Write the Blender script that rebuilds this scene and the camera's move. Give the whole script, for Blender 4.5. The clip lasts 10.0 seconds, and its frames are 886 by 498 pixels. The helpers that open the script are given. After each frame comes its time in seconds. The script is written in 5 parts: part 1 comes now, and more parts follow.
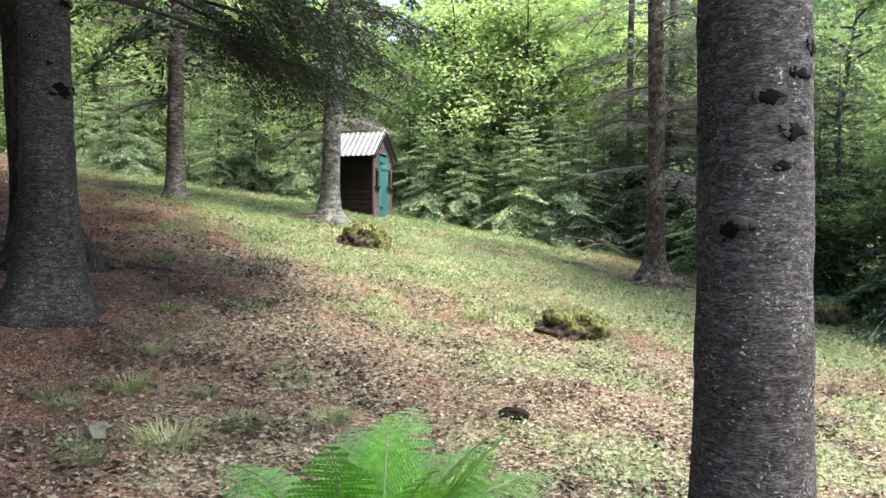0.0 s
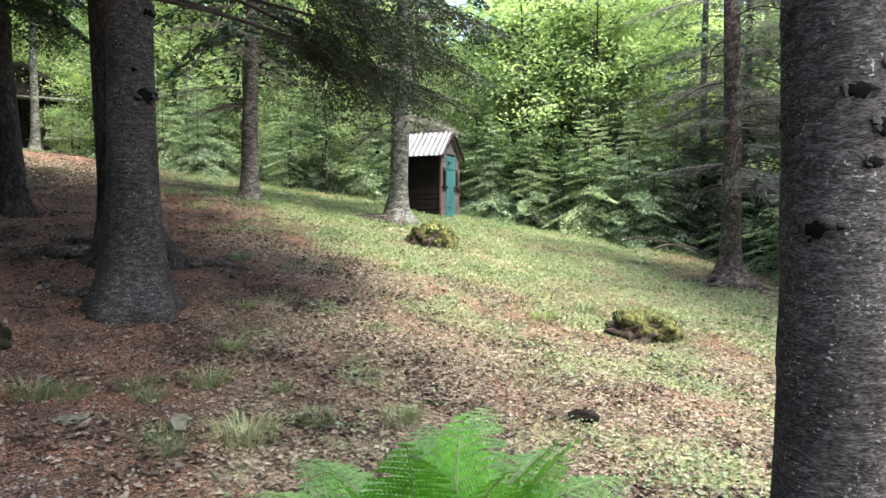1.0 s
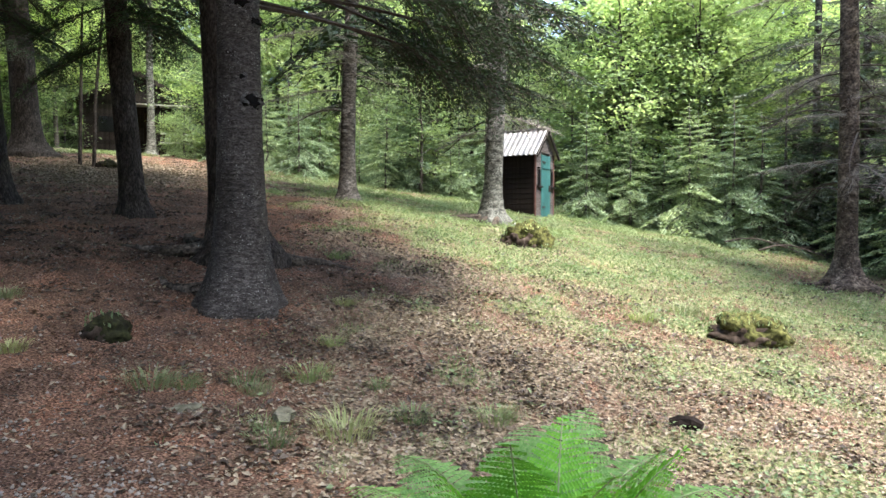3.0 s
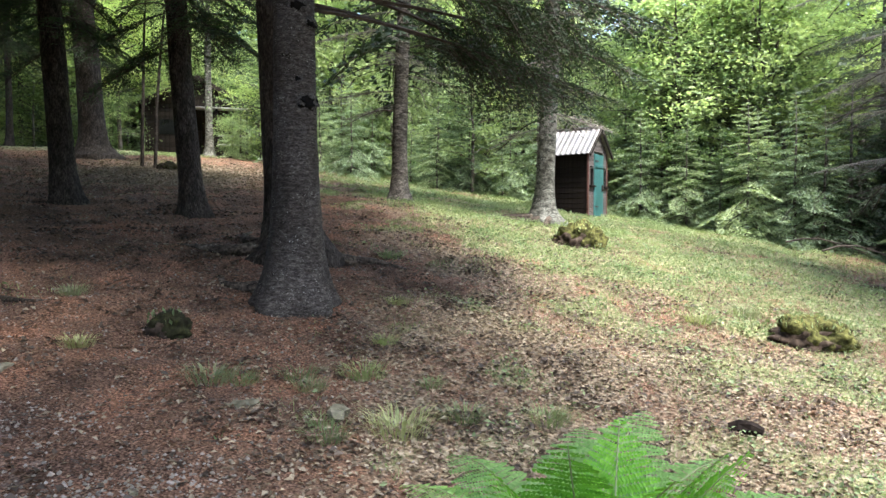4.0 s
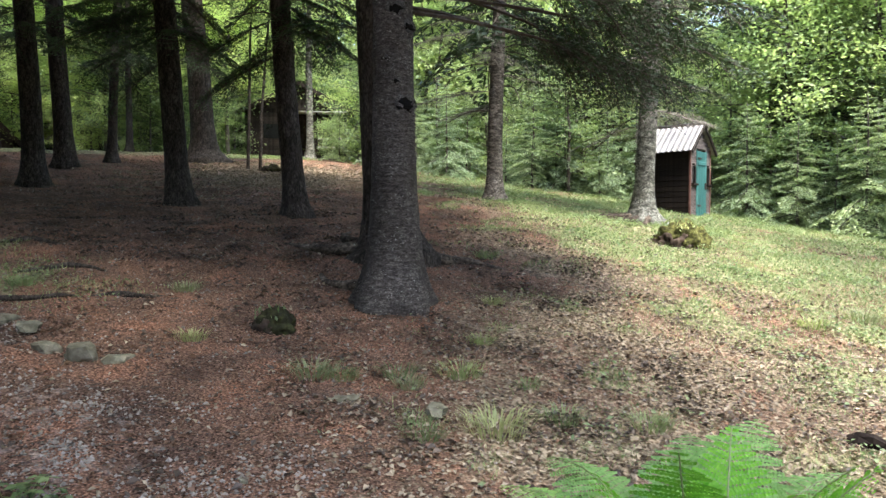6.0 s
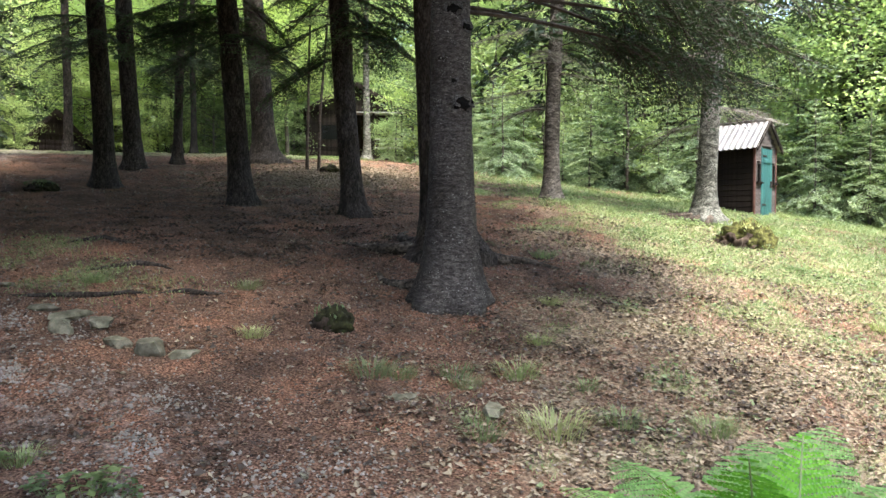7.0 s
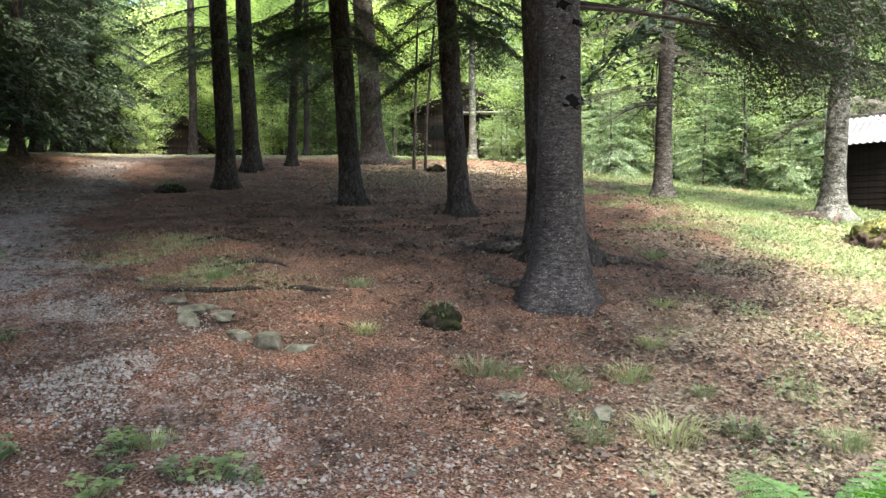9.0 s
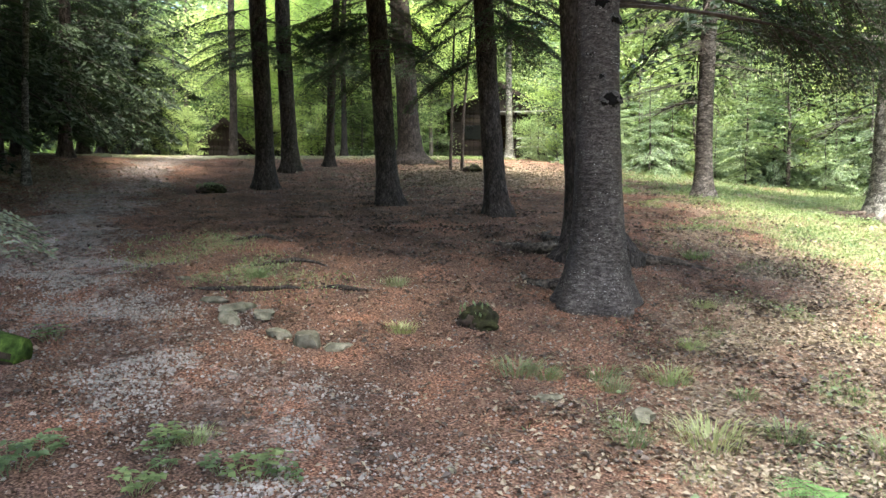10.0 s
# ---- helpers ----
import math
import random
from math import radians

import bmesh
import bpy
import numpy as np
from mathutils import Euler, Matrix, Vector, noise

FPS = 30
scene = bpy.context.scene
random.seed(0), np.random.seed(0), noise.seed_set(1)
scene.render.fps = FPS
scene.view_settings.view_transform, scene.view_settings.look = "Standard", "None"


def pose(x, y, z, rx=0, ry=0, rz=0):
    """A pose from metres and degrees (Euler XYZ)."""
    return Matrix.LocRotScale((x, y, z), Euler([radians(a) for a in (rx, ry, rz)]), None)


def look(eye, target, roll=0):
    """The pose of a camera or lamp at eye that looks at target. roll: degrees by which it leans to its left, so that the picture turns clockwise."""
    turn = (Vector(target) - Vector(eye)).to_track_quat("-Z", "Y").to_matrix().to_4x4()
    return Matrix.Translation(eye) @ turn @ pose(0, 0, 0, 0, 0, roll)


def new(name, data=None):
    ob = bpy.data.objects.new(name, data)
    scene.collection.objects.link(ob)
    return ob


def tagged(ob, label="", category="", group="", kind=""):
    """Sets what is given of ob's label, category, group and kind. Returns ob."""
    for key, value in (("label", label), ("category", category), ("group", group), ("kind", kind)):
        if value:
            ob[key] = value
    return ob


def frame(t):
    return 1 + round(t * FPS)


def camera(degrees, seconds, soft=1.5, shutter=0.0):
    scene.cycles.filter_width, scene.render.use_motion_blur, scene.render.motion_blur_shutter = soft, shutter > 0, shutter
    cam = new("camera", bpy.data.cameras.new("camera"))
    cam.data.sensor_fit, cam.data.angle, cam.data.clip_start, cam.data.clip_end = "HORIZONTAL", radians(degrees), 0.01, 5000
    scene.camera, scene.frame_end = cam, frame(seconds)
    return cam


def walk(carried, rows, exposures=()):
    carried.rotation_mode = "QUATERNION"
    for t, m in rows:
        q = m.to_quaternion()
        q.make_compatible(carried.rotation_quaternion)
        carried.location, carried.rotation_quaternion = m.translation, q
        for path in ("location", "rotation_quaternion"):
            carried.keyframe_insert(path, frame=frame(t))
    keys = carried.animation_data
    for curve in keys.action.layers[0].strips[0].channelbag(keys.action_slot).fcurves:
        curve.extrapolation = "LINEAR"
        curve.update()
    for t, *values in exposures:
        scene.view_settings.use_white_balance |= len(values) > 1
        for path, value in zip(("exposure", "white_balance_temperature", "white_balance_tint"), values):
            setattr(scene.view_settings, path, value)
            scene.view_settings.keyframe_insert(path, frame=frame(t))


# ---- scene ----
cam = camera(63.46, 10.0, soft=1.5)
EYE = 1.6
# seconds, offset of the eye, yaw, pitch, lean
ROWS = [
    (0.0, 0.000, 0.000, 0.000, 0.00, -1.50, 0.00),
    (0.5, -0.012, 0.001, -0.001, 2.58, -1.52, -0.01),
    (1.0, -0.025, 0.002, -0.001, 5.29, -1.52, -0.03),
    (1.5, -0.035, 0.003, -0.002, 7.47, -1.53, -0.05),
    (2.0, -0.044, 0.003, -0.002, 9.41, -1.53, -0.05),
    (2.5, -0.051, 0.003, -0.003, 10.97, -1.52, -0.06),
    (4.0, -0.077, 0.001, -0.005, 16.73, -1.55, -0.10),
    (4.5, -0.085, -0.000, -0.006, 18.68, -1.54, -0.10),
    (5.0, -0.091, -0.001, -0.006, 20.17, -1.55, -0.12),
    (5.5, -0.099, -0.003, -0.007, 22.05, -1.55, -0.08),
    (7.0, -0.127, -0.013, -0.009, 28.60, -1.59, -0.11),
    (7.5, -0.135, -0.017, -0.009, 30.77, -1.61, -0.11),
    (8.0, -0.144, -0.022, -0.010, 33.14, -1.64, -0.12),
    (8.5, -0.151, -0.025, -0.010, 34.94, -1.64, -0.15),
    (9.0, -0.158, -0.030, -0.011, 36.90, -1.66, -0.16),
    (9.5, -0.164, -0.034, -0.012, 38.60, -1.67, -0.16),
    (10.0, -0.167, -0.036, -0.012, 39.78, -1.67, -0.19),
]
walk(cam, [(t, pose(x, y, EYE + z, 90 + pitch, lean, yaw)) for t, x, y, z, yaw, pitch, lean in ROWS], [(0.0, 2.86, 6180, 11), (4.0, 2.86, 6200, 11), (5.5, 2.88, 6250, 11), (7.5, 3.2, 6350, 11), (10.0, 3.55, 6450, 11)])

# ---- world and sun: high summer sun from the right of the clearing ----
SUN_AZ, SUN_EL = -123.0, 62.0     # degrees left of +y; elevation
world = bpy.data.worlds.new("world")
scene.world = world
world.use_nodes = True
wn = world.node_tree.nodes
sky = wn.new("ShaderNodeTexSky")
sky.sky_type = "NISHITA"
sky.sun_disc = False
sky.air_density = 1.0
sky.dust_density = 2.5
sky.ozone_density = 0.6
sky.sun_elevation = radians(SUN_EL)
sky.sun_rotation = radians(-SUN_AZ)
wn["Background"].inputs["Strength"].default_value = 0.13
world.node_tree.links.new(sky.outputs[0], wn["Background"].inputs["Color"])
sun_data = bpy.data.lights.new("sun", "SUN")
sun_data.energy = 1.9
sun_data.angle = radians(13.0)
sun_data.color = (1.0, 0.95, 0.84)
sun = new("sun", sun_data)
SUN_DIR = Vector((-math.sin(radians(SUN_AZ)) * math.cos(radians(SUN_EL)), math.cos(radians(SUN_AZ)) * math.cos(radians(SUN_EL)), math.sin(radians(SUN_EL))))
sun.matrix_world = look(SUN_DIR * 60, (0, 0, 0))

# ---- materials ----
def mat(name):
    m = bpy.data.materials.new(name)
    m.use_nodes = True
    return m, m.node_tree.nodes, m.node_tree.links, m.node_tree.nodes["Principled BSDF"]


def tex(nodes, links, kind, coord, scale, detail=4.0, squash=(1, 1, 1), **sockets):
    mp = nodes.new("ShaderNodeMapping")
    mp.inputs["Scale"].default_value = squash
    links.new(coord, mp.inputs[0])
    n = nodes.new(kind)
    n.inputs["Scale"].default_value = scale
    if "Detail" in n.inputs:
        n.inputs["Detail"].default_value = detail
    links.new(mp.outputs[0], n.inputs["Vector"])
    return n


def ramp(nodes, links, fac, stops):
    r = nodes.new("ShaderNodeValToRGB")
    els = r.color_ramp.elements
    while len(els) < len(stops):
        els.new(0.5)
    for e, (p, c) in zip(els, stops):
        e.position = p
        e.color = (*c, 1) if len(c) == 3 else c
    links.new(fac, r.inputs[0])
    return r.outputs[0]


def mix(nodes, links, fac, a, b, blend="MIX"):
    n = nodes.new("ShaderNodeMix")
    n.data_type = "RGBA"
    n.blend_type = blend
    for s, val in ((n.inputs[0], fac), (n.inputs[6], a), (n.inputs[7], b)):
        if isinstance(val, (int, float)):
            s.default_value = val
        elif isinstance(val, tuple):
            s.default_value = (*val, 1)
        else:
            links.new(val, s)
    return n.outputs[2]


def bump(nodes, links, height, strength, dist, bsdf):
    b = nodes.new("ShaderNodeBump")
    b.inputs["Strength"].default_value = strength
    b.inputs["Distance"].default_value = dist
    links.new(height, b.inputs["Height"])
    links.new(b.outputs[0], bsdf.inputs["Normal"])


def bark_material(name, dark, mid, pale, lichen, specks, squash=(1, 1, 3.0), scale=13.0, relief=0.8):
    """Flaky bark: plates stretched by squash, thin cracks, and lichen specks in drifts."""
    m, n, l, p = mat(name)
    co = n.new("ShaderNodeTexCoord").outputs["Object"]
    a = tex(n, l, "ShaderNodeTexNoise", co, scale, 9, squash)
    fine = tex(n, l, "ShaderNodeTexNoise", co, 3.4 * scale, 6, squash)
    base = ramp(n, l, a.outputs[0], [(0.3, dark), (0.5, mid), (0.72, pale)])
    base = mix(n, l, 1.0, base, ramp(n, l, fine.outputs[0], [(0.36, (0.38, 0.37, 0.36)), (0.5, (1, 1, 1)), (0.64, (1.7, 1.7, 1.7))]), "MULTIPLY")
    line = tex(n, l, "ShaderNodeTexNoise", co, 0.8 * scale, 6, squash)
    crack = ramp(n, l, line.outputs[0], [(0.455, (1, 1, 1)), (0.49, (0.42, 0.40, 0.39)), (0.505, (0.42, 0.40, 0.39)), (0.54, (1, 1, 1))])
    base = mix(n, l, 0.5, base, crack, "MULTIPLY")
    patch = tex(n, l, "ShaderNodeTexNoise", co, 1.9, 4, (1, 1, 0.6))
    base = mix(n, l, 1.0, base, ramp(n, l, patch.outputs[0], [(0.3, (0.66, 0.64, 0.62)), (0.5, (1, 1, 1)), (0.72, (1.3, 1.3, 1.32))]), "MULTIPLY")
    drift = tex(n, l, "ShaderNodeTexNoise", co, 5.0, 3)
    dots = tex(n, l, "ShaderNodeTexNoise", co, 52, 3, (1, 1, 1.5))
    s = mix(n, l, 1.0, ramp(n, l, drift.outputs[0], [(0.46, (0, 0, 0)), (0.6, (1, 1, 1))]), ramp(n, l, dots.outputs[0], [(0.70 - specks, (0, 0, 0)), (0.735 - specks, (0.85, 0.85, 0.85))]), "MULTIPLY")
    base = mix(n, l, s, base, lichen)
    l.new(base, p.inputs["Base Color"])
    p.inputs["Roughness"].default_value = 0.92
    p.inputs["Specular IOR Level"].default_value = 0.2
    h = mix(n, l, 0.45, mix(n, l, 0.5, a.outputs[0], fine.outputs[0]), crack)
    bump(n, l, h, relief, 0.018, p)
    return m


def leaf_material(name, dark, pale, clear=0.35, gloss=0.6):
    """Leaves: each one a little different, and light shines through."""
    m, n, l, p = mat(name)
    g = n.new("ShaderNodeNewGeometry")
    ob = n.new("ShaderNodeObjectInfo")
    co = n.new("ShaderNodeTexCoord").outputs["Object"]
    big = tex(n, l, "ShaderNodeTexNoise", co, 0.8, 2)
    f = n.new("ShaderNodeMath")
    f.operation = "MULTIPLY_ADD"
    l.new(big.outputs[0], f.inputs[0])
    f.inputs[1].default_value = 0.6
    sc = n.new("ShaderNodeMath")
    sc.operation = "MULTIPLY"
    l.new(g.outputs["Random Per Island"], sc.inputs[0])
    sc.inputs[1].default_value = 0.34
    l.new(sc.outputs[0], f.inputs[2])
    col = ramp(n, l, f.outputs[0], [(0.15, dark), (0.85, pale)])
    vary = ramp(n, l, ob.outputs["Random"], [(0.0, (0.62, 0.68, 0.66)), (0.5, (0.93, 0.95, 0.92)), (1.0, (1.3, 1.25, 1.05))])
    col = mix(n, l, 1.0, col, vary, "MULTIPLY")
    l.new(col, p.inputs["Base Color"])
    p.inputs["Roughness"].default_value = gloss
    tr = n.new("ShaderNodeBsdfTranslucent")
    warm = mix(n, l, 1.0, col, (1.06, 1.12, 0.72), "MULTIPLY")
    l.new(warm, tr.inputs[0])
    ms = n.new("ShaderNodeMixShader")
    ms.inputs[0].default_value = clear
    l.new(p.outputs[0], ms.inputs[1])
    l.new(tr.outputs[0], ms.inputs[2])
    l.new(ms.outputs[0], n["Material Output"].inputs[0])
    return m


def plain_material(name, stops, scale=8.0, rough=0.8, squash=(1, 1, 1), relief=0.3, metal=0.0, depth=0.01, per_piece=0.0):
    m, n, l, p = mat(name)
    co = n.new("ShaderNodeTexCoord").outputs["Object"]
    a = tex(n, l, "ShaderNodeTexNoise", co, scale, 7, squash)
    col = ramp(n, l, a.outputs[0], stops)
    fine = tex(n, l, "ShaderNodeTexNoise", co, scale * 7, 3, squash)
    col = mix(n, l, 0.5, col, ramp(n, l, fine.outputs[0], [(0.3, (0.65, 0.65, 0.65)), (0.7, (1.25, 1.25, 1.25))]), "MULTIPLY")
    if per_piece:
        ob = n.new("ShaderNodeObjectInfo")
        k = per_piece
        col = mix(n, l, 1.0, col, ramp(n, l, ob.outputs["Random"], [(0, (1 - k, 1 - k, 1 - k)), (1, (1 + k, 1 + k, 1 + k))]), "MULTIPLY")
    l.new(col, p.inputs["Base Color"])
    p.inputs["Roughness"].default_value = rough
    p.inputs["Metallic"].default_value = metal
    if rough > 0.75:
        p.inputs["Specular IOR Level"].default_value = 0.12
    bump(n, l, a.outputs[0], relief, depth, p)
    return m


BARK_GREY = bark_material("bark_grey", (0.035, 0.03, 0.026), (0.085, 0.076, 0.066), (0.19, 0.172, 0.152), (0.34, 0.34, 0.29), 0.06, (1, 1, 2.2), 8.0, 1.0)
BARK_BROWN = bark_material("bark_brown", (0.028, 0.021, 0.016), (0.07, 0.055, 0.042), (0.15, 0.125, 0.098), (0.32, 0.32, 0.27), 0.05, (1, 1, 1.2), 7.0, 1.0)
BARK_SPRUCE = bark_material("bark_spruce", (0.033, 0.030, 0.0285), (0.067, 0.0625, 0.059), (0.125, 0.117, 0.112), (0.42, 0.42, 0.39), 0.075)
BARK_BIG = bark_material("bark_thick", (0.027, 0.023, 0.0195), (0.054, 0.047, 0.041), (0.10, 0.09, 0.08), (0.40, 0.40, 0.36), 0.06)
BARK_PINE = bark_material("bark_pine", (0.019, 0.0152, 0.0125), (0.042, 0.0345, 0.028), (0.082, 0.069, 0.057), (0.18, 0.17, 0.14), -0.04, (1, 1, 0.4), 15.0, 1.0)
BARK_PALE = bark_material("bark_pale", (0.026, 0.026, 0.021), (0.085, 0.085, 0.071), (0.22, 0.218, 0.188), (0.36, 0.37, 0.32), 0.14, (1, 1, 1.7), 9.0, 1.0)
TWIG = plain_material("twig", [(0.3, (0.03, 0.024, 0.02)), (0.7, (0.095, 0.08, 0.067))], 12)
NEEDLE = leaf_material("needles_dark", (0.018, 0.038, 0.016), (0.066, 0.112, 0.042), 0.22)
# bank hemlock needles, darkened so their colour holds the bank's shade
NEEDLE_SHADE = leaf_material("needles_shade", (0.010, 0.022, 0.010), (0.038, 0.066, 0.025), 0.15, 0.75)
# hemlock needles of the wood's edge, sunlight put into their pale colour
NEEDLE_SUN = leaf_material("needles_sunlit", (0.08, 0.13, 0.078), (0.45, 0.55, 0.38), 0.5)
NEEDLE_GREY = leaf_material("needles_grey_green", (0.07, 0.09, 0.065), (0.27, 0.31, 0.22), 0.35)
TUFT_GREEN = leaf_material("tuft_green", (0.13, 0.19, 0.075), (0.38, 0.44, 0.22), 0.35)
# leaves of maples and shrubs in sun, the glow put into their pale colour
LEAF_SUN = leaf_material("leaves_sunlit", (0.25, 0.36, 0.165), (0.62, 0.70, 0.42), 0.55)
FERN_DEEP = leaf_material("fern_deep", (0.085, 0.29, 0.02), (0.22, 0.50, 0.05), 0.45)
LEAF = leaf_material("broad_leaves", (0.06, 0.10, 0.042), (0.27, 0.36, 0.17), 0.5)
LEAF_PALE = leaf_material("broad_leaves_pale", (0.10, 0.16, 0.08), (0.42, 0.50, 0.29), 0.5)
FERN = leaf_material("fern_green", (0.10, 0.23, 0.06), (0.27, 0.46, 0.15), 0.45)
GRASS_DULL = leaf_material("grass_wispy", (0.15, 0.19, 0.09), (0.40, 0.42, 0.24), 0.3)
GRASS = leaf_material("grass_blades", (0.085, 0.135, 0.055), (0.30, 0.355, 0.185), 0.35)
DRY_LEAF = leaf_material("dry_leaves", (0.085, 0.053, 0.035), (0.46, 0.38, 0.275), 0.12, 0.6)
DARK_LEAF = leaf_material("dark_leaves", (0.033, 0.022, 0.016), (0.145, 0.095, 0.067), 0.08, 0.6)
RED_LEAF = leaf_material("rust_leaves", (0.045, 0.022, 0.014), (0.27, 0.15, 0.092), 0.12, 0.6)
ROCK = plain_material("rock", [(0.3, (0.06, 0.06, 0.04)), (0.5, (0.14, 0.133, 0.093)), (0.75, (0.26, 0.24, 0.18))], 9, 0.9, relief=0.7, depth=0.03, per_piece=0.25)
MOSS = plain_material("moss", [(0.34, (0.022, 0.021, 0.008)), (0.52, (0.075, 0.076, 0.024)), (0.7, (0.165, 0.165, 0.056))], 16, 0.95, relief=0.9, depth=0.03)
MOSS_DARK = plain_material("moss_dark", [(0.3, (0.008, 0.007, 0.005)), (0.6, (0.03, 0.03, 0.013)), (0.8, (0.07, 0.085, 0.025))], 16, 0.95, relief=0.9, depth=0.02)
MOSS_GREEN = plain_material("moss_green", [(0.3, (0.02, 0.035, 0.008)), (0.55, (0.06, 0.10, 0.02)), (0.75, (0.14, 0.20, 0.04))], 18, 0.95, relief=0.9, depth=0.02)
ROT_WOOD = plain_material("rotten_wood", [(0.3, (0.015, 0.011, 0.008)), (0.6, (0.055, 0.04, 0.03)), (0.8, (0.12, 0.095, 0.075))], 10, 0.95, (1, 1, 0.25), 0.8, depth=0.03)
ROOF_METAL = plain_material("roof_metal", [(0.3, (0.17, 0.16, 0.15)), (0.55, (0.26, 0.245, 0.23)), (0.8, (0.35, 0.325, 0.31))], 2.5, 0.42, (1, 1, 1), 0.1, metal=0.35)
SIDING = plain_material("siding_red_grey", [(0.3, (0.06, 0.05, 0.048)), (0.55, (0.125, 0.11, 0.106)), (0.8, (0.20, 0.18, 0.172))], 6, 0.85, (1, 1, 5), 0.5, per_piece=0.2)
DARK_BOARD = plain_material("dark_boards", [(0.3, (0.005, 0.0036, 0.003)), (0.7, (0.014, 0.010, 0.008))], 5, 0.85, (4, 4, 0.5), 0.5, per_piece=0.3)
CABIN_BOARD = plain_material("cabin_boards", [(0.3, (0.014, 0.011, 0.009)), (0.7, (0.04, 0.032, 0.027))], 5, 0.85, (4, 4, 0.5), 0.5, per_piece=0.3)
SHED_BOARD = plain_material("shed_boards", [(0.3, (0.035, 0.027, 0.024)), (0.7, (0.085, 0.068, 0.06))], 5, 0.85, (4, 4, 0.5), 0.5, per_piece=0.3)
TWIG_PALE = plain_material("bare_twigs", [(0.3, (0.10, 0.09, 0.078)), (0.7, (0.27, 0.25, 0.22))], 12)
TEAL = plain_material("teal_paint", [(0.3, (0.014, 0.066, 0.066)), (0.6, (0.022, 0.10, 0.098)), (0.8, (0.045, 0.14, 0.135))], 4, 0.6, (1, 1, 0.3), 0.3)
RED_TRIM = plain_material("red_trim", [(0.3, (0.07, 0.032, 0.027)), (0.7, (0.13, 0.07, 0.06))], 6, 0.8)
DARK_GLASS = plain_material("dark_glass", [(0.3, (0.01, 0.012, 0.012)), (0.7, (0.02, 0.022, 0.022))], 2, 0.08, relief=0.0)
# knot cores: near-black colour stands in for the shade inside a hole
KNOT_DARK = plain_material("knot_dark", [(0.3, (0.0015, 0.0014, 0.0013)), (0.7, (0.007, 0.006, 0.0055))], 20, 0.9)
IRON = plain_material("iron", [(0.3, (0.03, 0.028, 0.026)), (0.7, (0.08, 0.07, 0.065))], 20, 0.6, metal=0.7)
PALE_WALL = plain_material("pale_wall", [(0.3, (0.35, 0.34, 0.32)), (0.7, (0.5, 0.49, 0.46))], 3, 0.85)


# ---- mesh building ----
class Geo:
    """Collects vertices and faces as arrays, for one mesh."""

    def __init__(self):
        self.v, self.f, self.m, self.n = [], [], [], 0

    def add(self, verts, faces, slot=0):
        verts = np.asarray(verts, float)
        for face_block in faces if isinstance(faces, list) else [faces]:
            fb = np.asarray(face_block, int)
            self.f.append(fb + self.n)
            self.m.append(np.full(len(fb), slot))
        self.v.append(verts)
        self.n += len(verts)
        return self

    def merge(self, other, m=None, slot=None):
        v, f, s = other.arrays()
        if m is not None:
            a = np.array(m)
            v = v @ a[:3, :3].T + a[:3, 3]
        start = self.n
        self.v.append(v)
        self.n += len(v)
        for fb, mb in zip(other.f, other.m):
            self.f.append(fb + start)
            self.m.append(mb if slot is None else np.full(len(mb), slot))
        return self

    def arrays(self):
        if len(self.v) > 1:
            self.v = [np.concatenate(self.v)]
        return self.v[0], self.f, self.m

    def mesh(self, name, mats, smooth=True):
        v, f, ms = self.arrays()
        me = bpy.data.meshes.new(name)
        loops = np.concatenate([b.ravel() for b in f]).astype(np.int32)
        sizes = np.concatenate([np.full(len(b), b.shape[1]) for b in f])
        starts = np.concatenate([[0], np.cumsum(sizes)[:-1]]).astype(np.int32)
        me.vertices.add(len(v))
        me.vertices.foreach_set("co", v.astype(np.float32).ravel())
        me.loops.add(len(loops))
        me.loops.foreach_set("vertex_index", loops)
        me.polygons.add(len(sizes))
        me.polygons.foreach_set("loop_start", starts)
        me.polygons.foreach_set("material_index", np.concatenate(ms).astype(np.int32))
        me.polygons.foreach_set("use_smooth", np.full(len(sizes), smooth))
        for m in mats:
            me.materials.append(m)
        me.update(calc_edges=True)
        me.validate()
        return me


def part(name, geo, material, parent=None, label="", smooth=False):
    mats = material if isinstance(material, (list, tuple)) else [material]
    ob = new(name, geo.mesh(name, mats, smooth))
    if parent:
        ob.parent = parent
    return tagged(ob, label)


def thing(name, place, label, category, group="", kind=""):
    ob = new(name)
    ob.matrix_world = place
    return tagged(ob, label, category, group, kind)


def box(w, d, h, at=(0, 0, 0), bevel=0.006, slot=0):
    """A bevelled box, w by d by h, its base's middle at the given point."""
    bm = bmesh.new()
    bmesh.ops.create_cube(bm, size=1.0)
    for v in bm.verts:
        v.co = Vector((v.co.x * w + at[0], v.co.y * d + at[1], (v.co.z + 0.5) * h + at[2]))
    if bevel:
        bmesh.ops.bevel(bm, geom=bm.edges[:], offset=min(bevel, 0.3 * min(w, d, h)), segments=1, affect="EDGES")
    return from_bm(bm, slot)


def from_bm(bm, slot=0):
    bm.verts.index_update()
    g = Geo()
    vs = [v.co[:] for v in bm.verts]
    by_size = {}
    for fc in bm.faces:
        by_size.setdefault(len(fc.verts), []).append([v.index for v in fc.verts])
    g.add(vs, [np.array(b) for b in by_size.values()], slot)
    bm.free()
    return g


